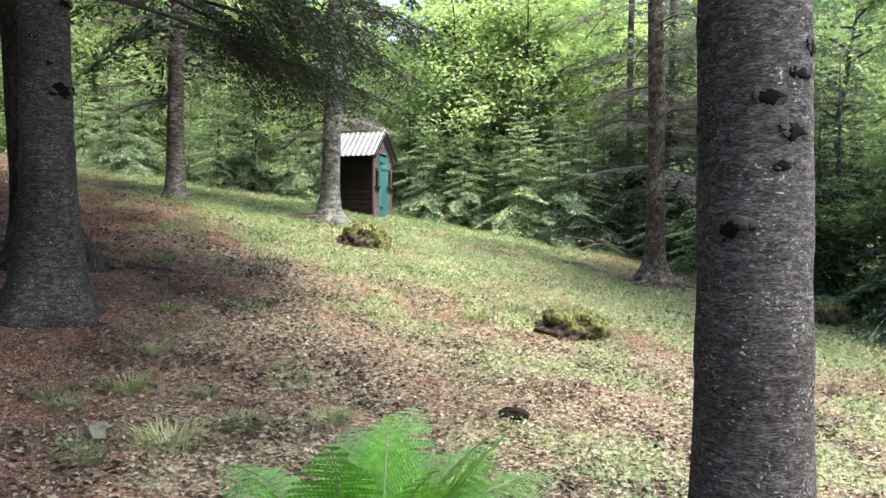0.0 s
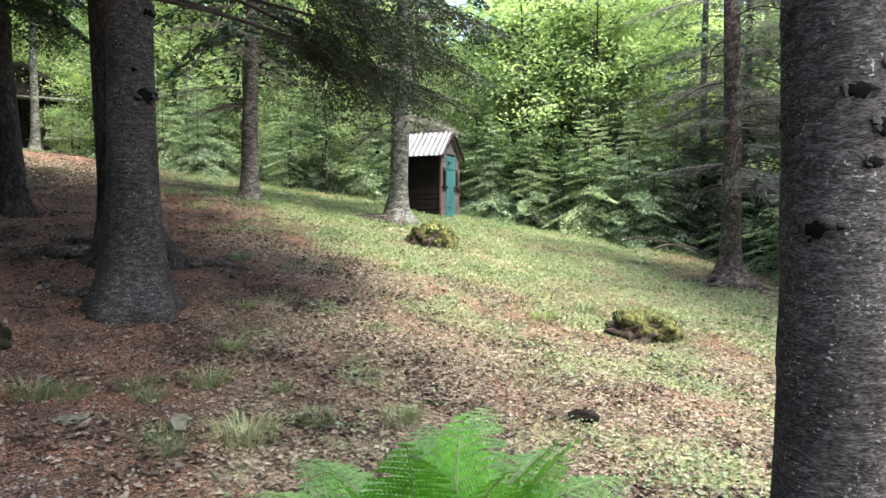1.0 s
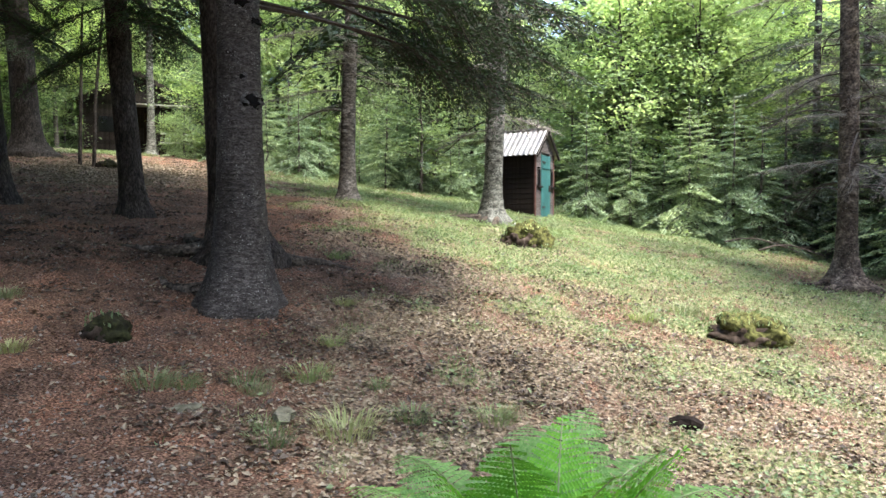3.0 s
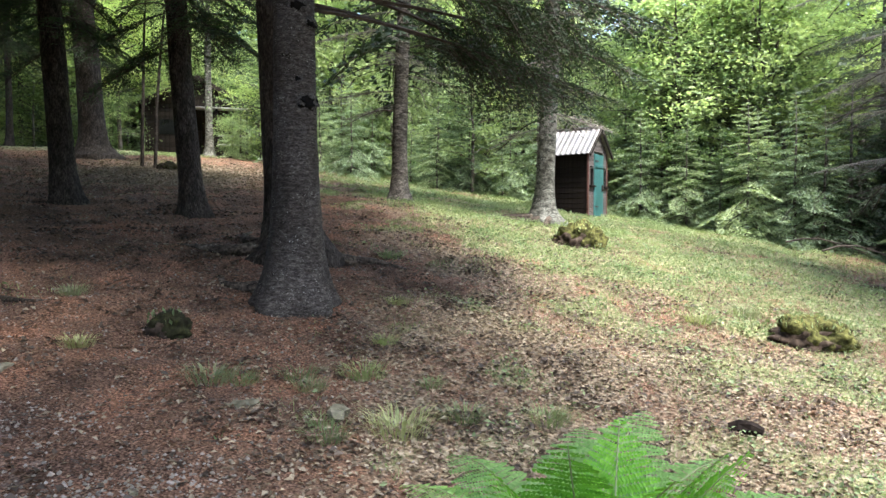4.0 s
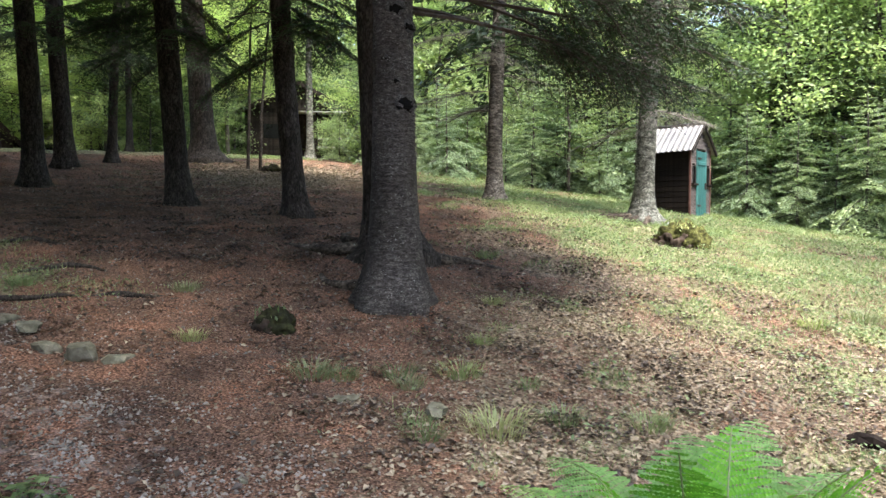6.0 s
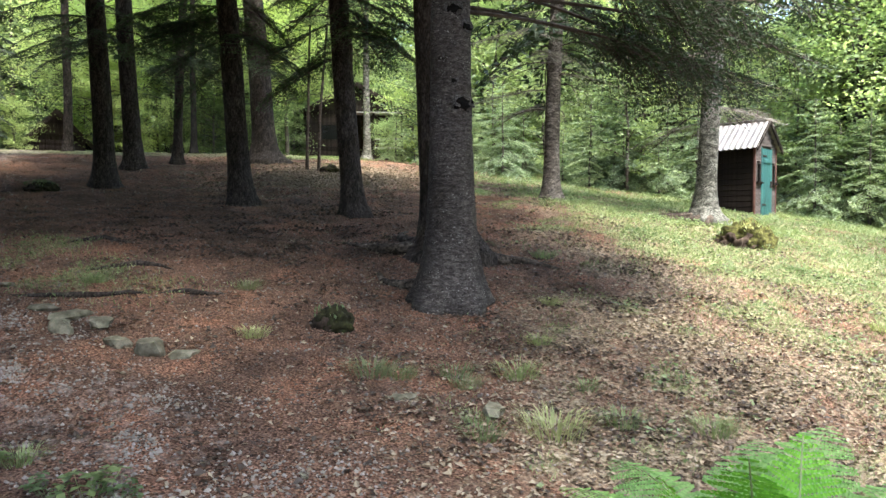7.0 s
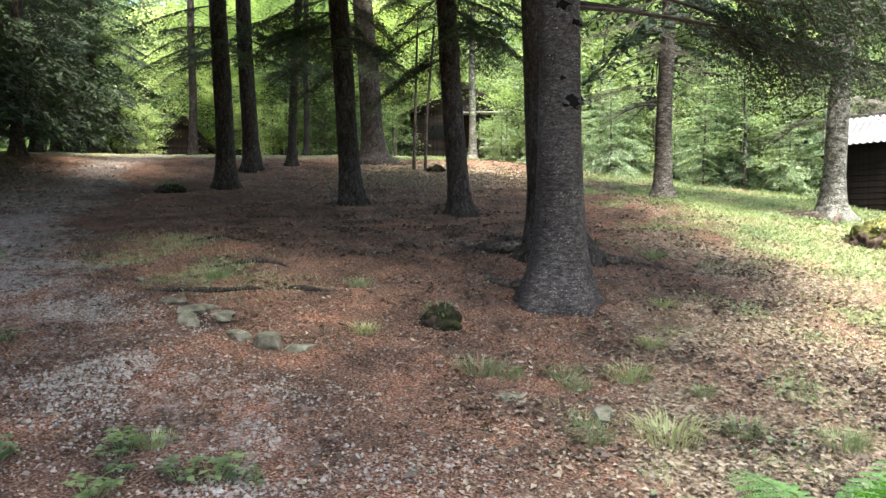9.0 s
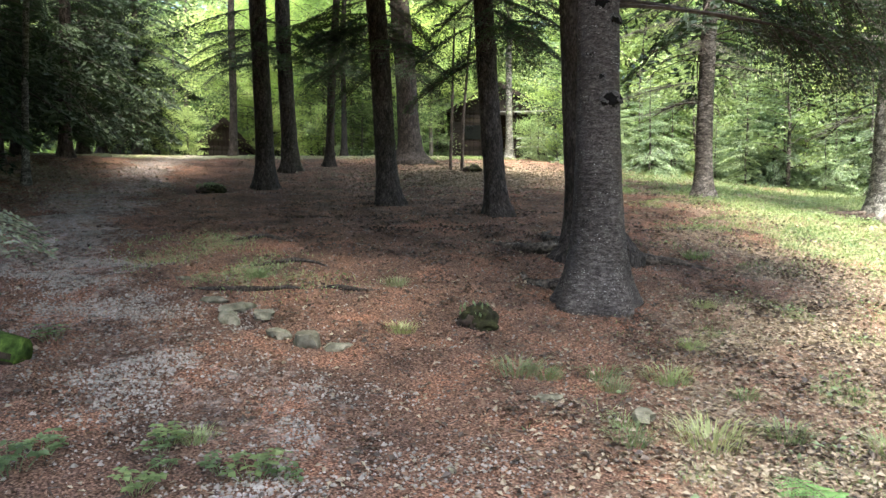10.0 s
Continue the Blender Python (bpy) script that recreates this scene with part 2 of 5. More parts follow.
def tube(points, radii, sides=8, rough=0.0, seed=0, slot=0, flutes=0, flute_depth=None):
    """A tapered tube along a line of points; rough: uneven skin, flutes: root ridges of a depth per ring."""
    pts = np.asarray(points, float)
    rng = np.random.default_rng(seed)
    k = len(pts)
    tang = np.gradient(pts, axis=0)
    tang /= np.linalg.norm(tang, axis=1)[:, None] + 1e-9
    ref = np.array([0.31, 0.95, 0.05]) if abs(tang[0][2]) > 0.7 else np.array([0, 0, 1.0])
    a = np.cross(tang, ref)
    a /= np.linalg.norm(a, axis=1)[:, None] + 1e-9
    b = np.cross(tang, a)
    th = np.linspace(0, 2 * np.pi, sides, endpoint=False)
    rad = np.asarray(radii, float)[:, None] * (1 + rough * rng.standard_normal((k, sides)))
    if flutes:
        rad = rad * (1 + np.asarray(flute_depth)[:, None] * (np.abs(np.cos(flutes * th / 2 + seed))[None] ** 1.5))
    v = pts[:, None] + rad[..., None] * (np.cos(th)[None, :, None] * a[:, None] + np.sin(th)[None, :, None] * b[:, None])
    i = np.arange(k - 1)[:, None] * sides
    j = np.arange(sides)[None]
    q = np.stack([i + j, i + sides + j, i + sides + (j + 1) % sides, i + (j + 1) % sides], -1).reshape(-1, 4)
    g = Geo()
    g.add(v.reshape(-1, 3), [q, np.array([list(range((k - 1) * sides, k * sides))])[:, ::-1]], slot)
    return g


# ---- the ground: a slope that rises to the left and away ----
MOUNDS = [(-24, 6, 0.10), (-18, 18, 0.21), (-18, 24, 0.11), (-12, 0, -0.39), (-12, 6, -0.15), (-12, 12, -0.30), (-12, 18, 0.18), (-12, 24, 0.19),
          (-6, 0, -0.43), (-6, 6, 0.16), (-6, 12, 0.17), (0, 6, -0.62), (6, 0, 0.28), (6, 6, -0.33), (6, 12, -0.10), (6, 18, -0.11), (12, 12, 0.10)]


def ground_z(x, y):
    x, y = np.asarray(x, float), np.asarray(y, float)
    d = np.hypot(x, y) + 1e-9
    k = np.where(d > 23, (23 + 8 * np.tanh((d - 23) / 10)) / d, 1.0)
    x, y = x * k, y * k
    z = EYE - 1.37 - 0.121 * x + 0.081 * y
    for a, b, h in MOUNDS:
        z = z + h * np.exp(-((x - a) ** 2 + (y - b) ** 2) / 40.5)
    return z


def gz(x, y):
    return float(ground_z(x, y))


def smooth01(v, a, b):
    t = np.clip((np.asarray(v, float) - a) / (b - a), 0, 1)
    return t * t * (3 - 2 * t)


def wobble(x, y, size, seed=0.0):
    """Smooth noise of about -1 to 1 on the plan, from a few crossed waves."""
    x, y = np.asarray(x, float) / size, np.asarray(y, float) / size
    s = np.zeros_like(x)
    for i in range(5):
        a, k = seed + 2.4 * i, 1.0 + 0.45 * i
        s = s + np.sin(k * (x * math.cos(a) + y * math.sin(a)) + 3.1 * i + 1.7 * np.sin(0.8 * k * (y * math.cos(a) - x * math.sin(a)) + i + seed)) / (1 + 0.3 * i)
    return s / 2.2


# edge between the needle floor and the clearing, and the track's line
EDGE_Y = [-5, 3, 4.5, 6.3, 8.6, 10.9, 13.5, 19.5, 30]
EDGE_X = [0.6, -0.2, -0.5, -0.8, -1.4, -2.8, -5.0, -9.6, -14]
TRACK = [(-2.0, 2.3), (-3.3, 2.6), (-4.6, 2.9), (-6.0, 3.0), (-7.7, 3.3), (-10.4, 4.1), (-13.3, 5.9), (-18.0, 9.2), (-21.0, 12.2), (-27, 17)]


def track_distance(x, y):
    x, y = np.asarray(x, float), np.asarray(y, float)
    best = np.full(x.shape, 99.0)
    for (ax, ay), (bx, by) in zip(TRACK[:-1], TRACK[1:]):
        t = np.clip(((x - ax) * (bx - ax) + (y - ay) * (by - ay)) / ((bx - ax) ** 2 + (by - ay) ** 2), 0, 1)
        best = np.minimum(best, np.hypot(x - ax - t * (bx - ax), y - ay - t * (by - ay)))
    return best


def zones(x, y):
    """Shares of grass, loose gravel and fallen leaves at places on the plan."""
    x, y = np.asarray(x, float), np.asarray(y, float)
    side = x - np.interp(y, EDGE_Y, EDGE_X) + 0.5 * wobble(x, y, 0.9)
    open_ = np.maximum(smooth01(side, -0.9, 1.7), 1.0 * smooth01(side, -2.6, -0.9) * smooth01(wobble(x, y, 0.33, 15.0), 0.0, 0.6))
    far = smooth01(y + 0.15 * x, 8.0, 12.0)
    patch = smooth01(wobble(x, y, 0.55, 2.0), -0.3, 0.6)
    wood_edge = smooth01(np.hypot(x, y), 19.5 + 0.05 * (x < -8), 25)
    grass = open_ * (0.16 + 0.44 * patch + 0.34 * far) * (1 - 0.5 * wood_edge)
    crest = smooth01(np.hypot(x, y), 22.8, 24.6) * (1 - smooth01(np.hypot(x, y), 28, 31)) * smooth01(-x - 0.6 * y, 1.0, 5.0)
    grass = np.maximum(grass, 0.8 * crest)
    right_litter = np.exp(-((x - 5.0) / 2.2) ** 2 - ((y - 14.6) / 2.0) ** 2)
    grass = grass * (1 - 0.85 * right_litter) * (1 - 0.35 * smooth01(wobble(x, y, 1.3, 12.0), 0.0, 0.8))
    # faint green on the hump by the track
    grass = np.maximum(grass, 0.42 * smooth01(1.6 - np.hypot((x + 8.0) / 1.6, y - 5.2), 0, 1) * patch)
    gravel = (0.34 + 0.2 * smooth01(-x, 6, 12)) * (1 - smooth01(track_distance(x, y) + 0.4 * wobble(x, y, 0.5, 5.0), 0.3, 1.2)) * smooth01(-x, 1.8, 3.6)
    # open leaf drifts: at the clearing's near edge, on the hump and at the bank
    leaf = np.exp(-((side + 0.3) / 1.8) ** 2) * (1 - 0.5 * far) * (0.55 + 0.45 * smooth01(wobble(x, y, 0.5, 21.0), -0.5, 0.5)) + 0.75 * smooth01(side, 0.5, 2.0) * (1 - 0.4 * far) * smooth01(wobble(x, y, 0.8, 7.0), -0.6, 0.5) * (1 - 0.4 * patch)
    leaf = np.maximum(leaf, 0.8 * np.exp(-(((x + 12.0) / 3.0) ** 2 + ((y - 16.0) / 3.2) ** 2)))
    leaf = np.maximum(leaf, 0.2 * np.exp(-(((x + 5.2) / 1.8) ** 2 + ((y - 8.2) / 1.6) ** 2)))
    leaf = np.maximum(leaf, 0.6 * np.exp(-(((x + 18.5) / 3.0) ** 2 + ((y - 6.5) / 1.8) ** 2)))
    leaf = np.maximum(leaf, 0.7 * right_litter)
    leaf = np.maximum(leaf, 0.55 * smooth01(side, -0.3, 0.8) * (1 - far))
    return np.clip(grass, 0, 1), np.clip(gravel, 0, 1), np.clip(leaf, 0, 1)


# ---- ground ----
def ground_material():
    m, n, l, p = mat("forest_floor")
    co = n.new("ShaderNodeTexCoord").outputs["Object"]

    def share(name, lo, hi, scale):
        at = n.new("ShaderNodeAttribute")
        at.attribute_name = name
        nz = tex(n, l, "ShaderNodeTexNoise", co, scale, 5)
        ad = n.new("ShaderNodeMath")
        ad.operation = "MULTIPLY_ADD"
        l.new(nz.outputs[0], ad.inputs[0])
        ad.inputs[1].default_value = 0.9
        l.new(at.outputs["Fac"], ad.inputs[2])
        dv = n.new("ShaderNodeMath")
        dv.operation = "DIVIDE"
        l.new(ad.outputs[0], dv.inputs[0])
        dv.inputs[1].default_value = 1.9
        return ramp(n, l, dv.outputs[0], [(lo / 1.9, (0, 0, 0)), (hi / 1.9, (1, 1, 1))])

    def half(stops, scale, detail=8):
        nz = tex(n, l, "ShaderNodeTexNoise", co, scale, detail)
        return ramp(n, l, nz.outputs[0], stops)

    needles = half([(0.34, (0.030, 0.0168, 0.0115)), (0.5, (0.130, 0.0755, 0.0505)), (0.65, (0.28, 0.184, 0.13))], 60)
    broad = half([(0.3, (0.5, 0.5, 0.52)), (0.5, (0.95, 0.92, 0.9)), (0.7, (1.45, 1.22, 1.1))], 1.6, 8)
    needles = mix(n, l, 1.0, needles, broad, "MULTIPLY")
    leaf = half([(0.34, (0.042, 0.029, 0.02)), (0.5, (0.165, 0.122, 0.083)), (0.66, (0.35, 0.285, 0.20))], 26)
    grass = half([(0.33, (0.06, 0.066, 0.03)), (0.5, (0.185, 0.195, 0.095)), (0.67, (0.38, 0.35, 0.215))], 15)
    gravel_v = tex(n, l, "ShaderNodeTexVoronoi", co, 38, 2)
    gravel = ramp(n, l, gravel_v.outputs["Color"], [(0.2, (0.09, 0.07, 0.058)), (0.55, (0.20, 0.162, 0.138)), (0.9, (0.42, 0.36, 0.315))])
    col = mix(n, l, share("leaf", 0.75, 1.15, 6), needles, leaf)
    col = mix(n, l, share("grass", 0.72, 1.1, 5), col, grass)
    col = mix(n, l, share("gravel", 0.8, 1.2, 9), col, gravel)
    l.new(col, p.inputs["Base Color"])
    p.inputs["Roughness"].default_value = 0.95
    p.inputs["Specular IOR Level"].default_value = 0.15
    rough = tex(n, l, "ShaderNodeTexNoise", co, 30, 8)
    bump(n, l, rough.outputs[0], 1.0, 0.06, p)
    return m


def build_ground():
    n = 320
    u = np.linspace(-1, 1, n)
    xs = -6 + np.sign(u) * (26 * np.abs(u) ** 1.15 + 900 * np.abs(u) ** 9)
    ys = 10 + np.sign(u) * (24 * np.abs(u) ** 1.15 + 900 * np.abs(u) ** 9)
    X, Y = np.meshgrid(xs, ys)
    X, Y = X.ravel(), Y.ravel()
    near = 1 - smooth01(np.hypot(X, Y), 24, 34)
    Z = ground_z(X, Y) + near * (0.035 * wobble(X, Y, 0.7, 1.0) + 0.02 * wobble(X, Y, 0.28, 4.0))
    idx = np.arange(n * n).reshape(n, n)
    q = np.stack([idx[:-1, :-1], idx[:-1, 1:], idx[1:, 1:], idx[1:, :-1]], -1).reshape(-1, 4)
    ob = part("ground", Geo().add(np.stack([X, Y, Z], 1), q), ground_material(), smooth=True)
    for name, vals in zip(("grass", "gravel", "leaf"), zones(X, Y)):
        a = ob.data.attributes.new(name, "FLOAT", "POINT")
        a.data.foreach_set("value", vals.astype(np.float32))
    return tagged(ob, "sloping forest floor of rusty needles, grass and gravel", "ground", kind="structure")


build_ground()


def floor_z(x, y):
    return ground_z(x, y) + 0.035 * wobble(x, y, 0.7, 1.0) + 0.02 * wobble(x, y, 0.28, 4.0)


def blades(c, d, nrm, length, width, fold=0.15):
    """Folded four-cornered leaves: middles, directions, normals, lengths, widths."""
    d = d / (np.linalg.norm(d, axis=1)[:, None] + 1e-9)
    s = np.cross(nrm, d)
    s /= np.linalg.norm(s, axis=1)[:, None] + 1e-9
    nn = np.cross(d, s)
    L, W = np.asarray(length)[:, None] / 2, np.asarray(width)[:, None] / 2
    k = len(c)
    v = np.stack([c - d * L, c + s * W + nn * W * fold * 2 - d * L * 0.1, c + d * L, c - s * W + nn * W * fold * 2 - d * L * 0.1], 1).reshape(-1, 3)
    return v, np.arange(4 * k).reshape(k, 4)


# ---- needle boughs ----
def bough(length, seed, step=0.07, twig=0.1, width=0.016, droop=0.25, spread=0.42, bare=0.15, hang=0.25, wood=True):
    """A flat conifer bough along +x: slot 0 wood, slot 1 needles."""
    rng = np.random.default_rng(seed)
    g = Geo()
    s = np.linspace(0, 1, 7)
    axis = lambda t: np.stack([length * t, 0.05 * length * np.sin(3 * t + seed), -droop * length * t ** 1.7], -1)
    g.merge(tube(axis(s), 0.004 + 0.006 * length * (1 - s) ** 0.8, 4), slot=0)
    cs, ds, ls = [], [], []
    k = max(6, int(length / (0.075 if wood else 0.1)))
    for t in np.linspace(bare, 0.99, k):
        for sd in (-1, 1):
            if rng.random() < 0.08:
                continue
            bl = length * spread * (1 - t) ** 0.75 * rng.uniform(0.6, 1.1) + 0.07
            ang = radians(rng.uniform(42, 66)) * sd
            o = axis(np.array([t]))[0]
            dv = np.array([math.cos(ang), math.sin(ang), rng.uniform(-0.3, 0.08)])
            m = max(2, int(bl / step))
            tt = (np.arange(m) + 0.5) / m
            pts = o + dv * (bl * tt)[:, None] + np.array([0, 0, -hang]) * (bl * tt ** 2)[:, None]
            if wood and bl > 0.25:
                g.merge(tube(np.stack([o, pts[m // 2], pts[-1]]), [0.004, 0.003, 0.0015], 3), slot=0)
            for sgn in (-1, 1):
                a2 = ang + sgn * radians(48)
                d2 = np.array([math.cos(a2), math.sin(a2), -0.25])
                cs.append(pts + d2 * twig * 0.4)
                ds.append(np.tile(d2, (m, 1)))
                ls.append(twig * rng.uniform(0.6, 1.15, m) * (1 - 0.45 * tt))
    c, d, L = np.concatenate(cs), np.concatenate(ds), np.concatenate(ls)
    d = d + np.array([0.2, 0.2, 0.32]) * rng.standard_normal(d.shape)
    nr = np.array([0, 0, 1.0]) + 0.95 * rng.standard_normal(d.shape)
    v, f = blades(c, d, nr, L, np.full(len(c), width) * rng.uniform(0.7, 1.3, len(c)))
    g.add(v, f, 1)
    return g


COARSE = [bough(1.6, 20 + i, 0.12, 0.21, 0.046, 0.22, wood=False) for i in range(4)]
ROUGH = [bough(1.6, 30 + i, 0.15, 0.22, 0.055, 0.2, wood=False) for i in range(3)]


def bough_pose(z, az, pitch, size, out=0.0, roll=0.0):
    m = Matrix.Translation((out * math.cos(az), out * math.sin(az), z)) @ Euler((roll, -pitch, az)).to_matrix().to_4x4()
    return m @ Matrix.Diagonal((size, size, size, 1))


def crown(seed, z0, z1, r0, r1, boughs, kinds, low_pitch=-0.25, high_pitch=0.45):
    """Boughs in a spiral round a stem; radii r0 below, r1 at the top."""
    rng = np.random.default_rng(seed)
    g = Geo()
    az = rng.uniform(0, 6)
    for i in range(boughs):
        t = (i + rng.random()) / boughs
        az += 2.4 + rng.uniform(-0.4, 0.4)
        r = (r0 + (r1 - r0) * t) * rng.uniform(0.6, 1.15)
        g.merge(kinds[rng.integers(len(kinds))], bough_pose(z0 + (z1 - z0) * t, az, low_pitch + (high_pitch - low_pitch) * t + rng.uniform(-0.12, 0.12), r / 1.6, roll=rng.uniform(-0.3, 0.3)))
    return g


def mesh_of(name, geo, mats, smooth=False):
    return geo.mesh(name, mats, smooth)


def sub(name, me, parent, m=None, label=""):
    ob = new(name, me)
    ob.parent = parent
    if m is not None:
        ob.matrix_basis = m
    return tagged(ob, label)


def trunk_geo(dia, height, lean=(0, 0), flare=1.5, seed=0, sides=14, taper=0.45, ridges=5, flare_h=0.22):
    near = sides > 20
    top = np.linspace(1.2, height, int(height / 0.55)) if not near else np.concatenate([np.arange(0.95, 5.0, 0.075), np.linspace(5.1, height, 18)])
    zs = np.concatenate([[-0.3, 0.0, 0.08, 0.18, 0.32, 0.55, 0.85], top])
    hh = np.clip(zs, 0, None)
    bend = 0.012 * np.sin(hh * 0.9 + seed) * hh ** 0.5
    pts = np.stack([lean[0] * hh + bend, lean[1] * hh + 0.7 * bend, zs], 1)
    r = dia / 2 * (1 - taper * hh / height) * (1 + (flare - 1) * np.exp(-hh / flare_h))
    if near:
        r = r * (1 + 0.012 * wobble(hh, 0 * hh + seed, 0.16, seed))
    return tube(pts, r, sides, 0.007 if near else 0.018, seed, 0, ridges, (0.3 if near else 0.5) * np.exp(-hh / 0.3))


def dead_branch(seed, length=1.3):
    rng = np.random.default_rng(seed)
    g = Geo()
    t = np.linspace(0, 1, 6)
    main = np.stack([length * t, 0.1 * length * np.sin(2.5 * t + seed), -0.22 * length * t ** 2 + 0.05 * np.sin(5 * t)], 1)
    g.merge(tube(main, 0.014 * (1 - 0.8 * t) + 0.003, 5))
    for _ in range(9):
        k = rng.uniform(0.25, 0.95)
        o = np.array([np.interp(k, t, main[:, j]) for j in range(3)])
        d = np.array([rng.uniform(0.2, 0.8), rng.choice([-1, 1]) * rng.uniform(0.3, 0.9), rng.uniform(-0.5, 0.2)]) * rng.uniform(0.15, 0.4) * length
        g.merge(tube(np.stack([o, o + d * 0.55 + [0, 0, 0.02], o + d]), [0.005, 0.0035, 0.002], 4))
    return g


DEAD = [mesh_of("dead_branch", dead_branch(i), [TWIG]) for i in range(4)]


def knot_geo(seed):
    """A branch scar, a metre across before scaling: swollen bark with a raised ragged core, the shade of a hole put
    into its colour.
    """
    g = Geo()
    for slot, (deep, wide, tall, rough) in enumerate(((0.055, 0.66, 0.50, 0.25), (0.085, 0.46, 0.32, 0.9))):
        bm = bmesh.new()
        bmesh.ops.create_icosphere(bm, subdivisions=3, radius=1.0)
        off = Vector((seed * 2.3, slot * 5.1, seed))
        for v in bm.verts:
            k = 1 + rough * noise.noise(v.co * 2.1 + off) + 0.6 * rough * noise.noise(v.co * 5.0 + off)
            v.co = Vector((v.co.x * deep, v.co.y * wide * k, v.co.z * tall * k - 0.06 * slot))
        g.merge(from_bm(bm, slot))
    return g


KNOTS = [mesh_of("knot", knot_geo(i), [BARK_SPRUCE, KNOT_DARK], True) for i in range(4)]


def add_knots(tree, dia, lean, facing, spots, height=15.0):
    """spots: height over the tree's foot, degrees round the trunk, width."""
    for i, (z, deg, w) in enumerate(spots):
        m = bough_pose(z, radians(facing + deg), 0, w, 0.5 * dia * (1 - 0.45 * z / height) - 0.05 * w)
        sub("knot", KNOTS[i % 4], tree, Matrix.Translation((lean[0] * z, lean[1] * z, 0)) @ m)


CROWNS = {
    "high": mesh_of("crown", crown(1, 4.6, 15.0, 2.7, 0.5, 62, ROUGH + COARSE[:1], -0.2), [TWIG, NEEDLE]),
    "mid": mesh_of("crown", crown(2, 3.3, 14.0, 2.5, 0.5, 66, ROUGH + COARSE[:1], -0.3), [TWIG, NEEDLE]),
    "broad": mesh_of("crown", crown(4, 7.3, 16.0, 5.2, 1.4, 200, ROUGH, -0.15, 0.3), [TWIG, NEEDLE]),
    "tall": mesh_of("crown", crown(5, 8.0, 17.0, 4.0, 1.2, 78, ROUGH, -0.15, 0.3), [TWIG, NEEDLE]),
    "dense": mesh_of("crown", crown(6, 1.5, 12.0, 2.7, 0.4, 125, ROUGH + COARSE[:2], -0.35), [TWIG, NEEDLE_SHADE]),
    "grey": mesh_of("crown", crown(7, 0.9, 12.0, 2.4, 0.4, 66, COARSE[:3] + ROUGH, -0.35), [TWIG, NEEDLE_GREY]),
    "sparse": mesh_of("crown", crown(9, 8.0, 17.0, 2.9, 0.9, 60, ROUGH, -0.15, 0.3), [TWIG, NEEDLE]),
    "slim": mesh_of("crown", crown(8, 6.5, 15.0, 1.3, 0.3, 34, ROUGH, -0.3), [TWIG, NEEDLE]),
    "low": mesh_of("crown", crown(3, 1.6, 12.0, 2.4, 0.4, 66, COARSE[:1] + ROUGH, -0.3), [TWIG, NEEDLE]),
}


def conifer(x, y, dia, lean, bark, crown_kind, seed, label, height=15.0, flare=1.28, dead=6, dead_low=1.6, dead_high=4.2, group="trees of the clearing", sides=14, turn=0.0, flare_h=0.22):
    rng = np.random.default_rng(seed + 100)
    t = thing("spruce_tree", pose(x, y, gz(x, y)), label, "tree", group)
    part("trunk", trunk_geo(dia, height, lean, flare, seed, sides, flare_h=flare_h), bark, t, smooth=True)
    for i in range(dead):
        z = rng.uniform(dead_low, dead_high)
        az = rng.uniform(0, 6.28)
        r = dia * 0.42
        sub("dead_branch", DEAD[i % 4], t, Matrix.Translation((lean[0] * z, lean[1] * z, 0)) @ bough_pose(z, az, rng.uniform(-0.3, 0.15), rng.uniform(0.6, 1.2), r))
    if crown_kind:
        sub("crown", CROWNS[crown_kind], t, Matrix.Translation((lean[0] * 5, lean[1] * 5, 0)) @ pose(0, 0, 0, 0, 0, turn if turn else 47 * seed))
    return t


# ---- the standing trees of the grove and the clearing ----
near_tree = conifer(1.485, 3.44, 0.55, (0.0, 0.0), BARK_SPRUCE, "sparse", 1, "large grey spruce with dark branch knots and lichen", flare=1.4, dead=0, sides=44)
foot = gz(1.485, 3.44)
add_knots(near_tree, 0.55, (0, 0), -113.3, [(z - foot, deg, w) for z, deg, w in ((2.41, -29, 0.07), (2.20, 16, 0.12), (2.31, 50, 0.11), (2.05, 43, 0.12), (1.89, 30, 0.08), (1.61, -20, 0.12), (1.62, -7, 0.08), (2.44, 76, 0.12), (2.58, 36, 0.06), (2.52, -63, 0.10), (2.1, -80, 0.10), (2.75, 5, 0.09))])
big_tree = conifer(-3.77, 6.83, 0.47, (0.008, 0.004), BARK_BIG, "broad", 2, "thick grey-brown spruce with flared foot in needle litter", flare=1.75, dead=0, sides=40, flare_h=0.6)
foot = gz(-3.77, 6.83)
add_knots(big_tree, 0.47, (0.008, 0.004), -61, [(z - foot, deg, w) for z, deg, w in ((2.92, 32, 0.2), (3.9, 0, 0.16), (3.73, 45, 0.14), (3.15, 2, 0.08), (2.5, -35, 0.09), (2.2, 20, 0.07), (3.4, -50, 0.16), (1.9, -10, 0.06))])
conifer(-4.67, 8.44, 0.60, (-0.05, -0.02), BARK_PINE, "tall", 3, "dark trunk close behind a thicker spruce", flare=1.5, flare_h=0.4, dead=0, sides=20)
conifer(-7.27, 9.98, 0.37, (-0.068, -0.05), BARK_PINE, "broad", 4, "slim dark leaning conifer in brown litter", dead=3, dead_low=2.6)
conifer(-9.97, 10.1, 0.43, (-0.055, -0.053), BARK_PINE, "broad", 5, "dark leaning conifer on the brown hump", dead=3, dead_low=2.6)
conifer(-15.08, 16.31, 0.70, (-0.05, -0.045), BARK_PINE, "tall", 6, "broad dark pine trunk at the crest", flare=1.6, dead=2, dead_low=2.6)
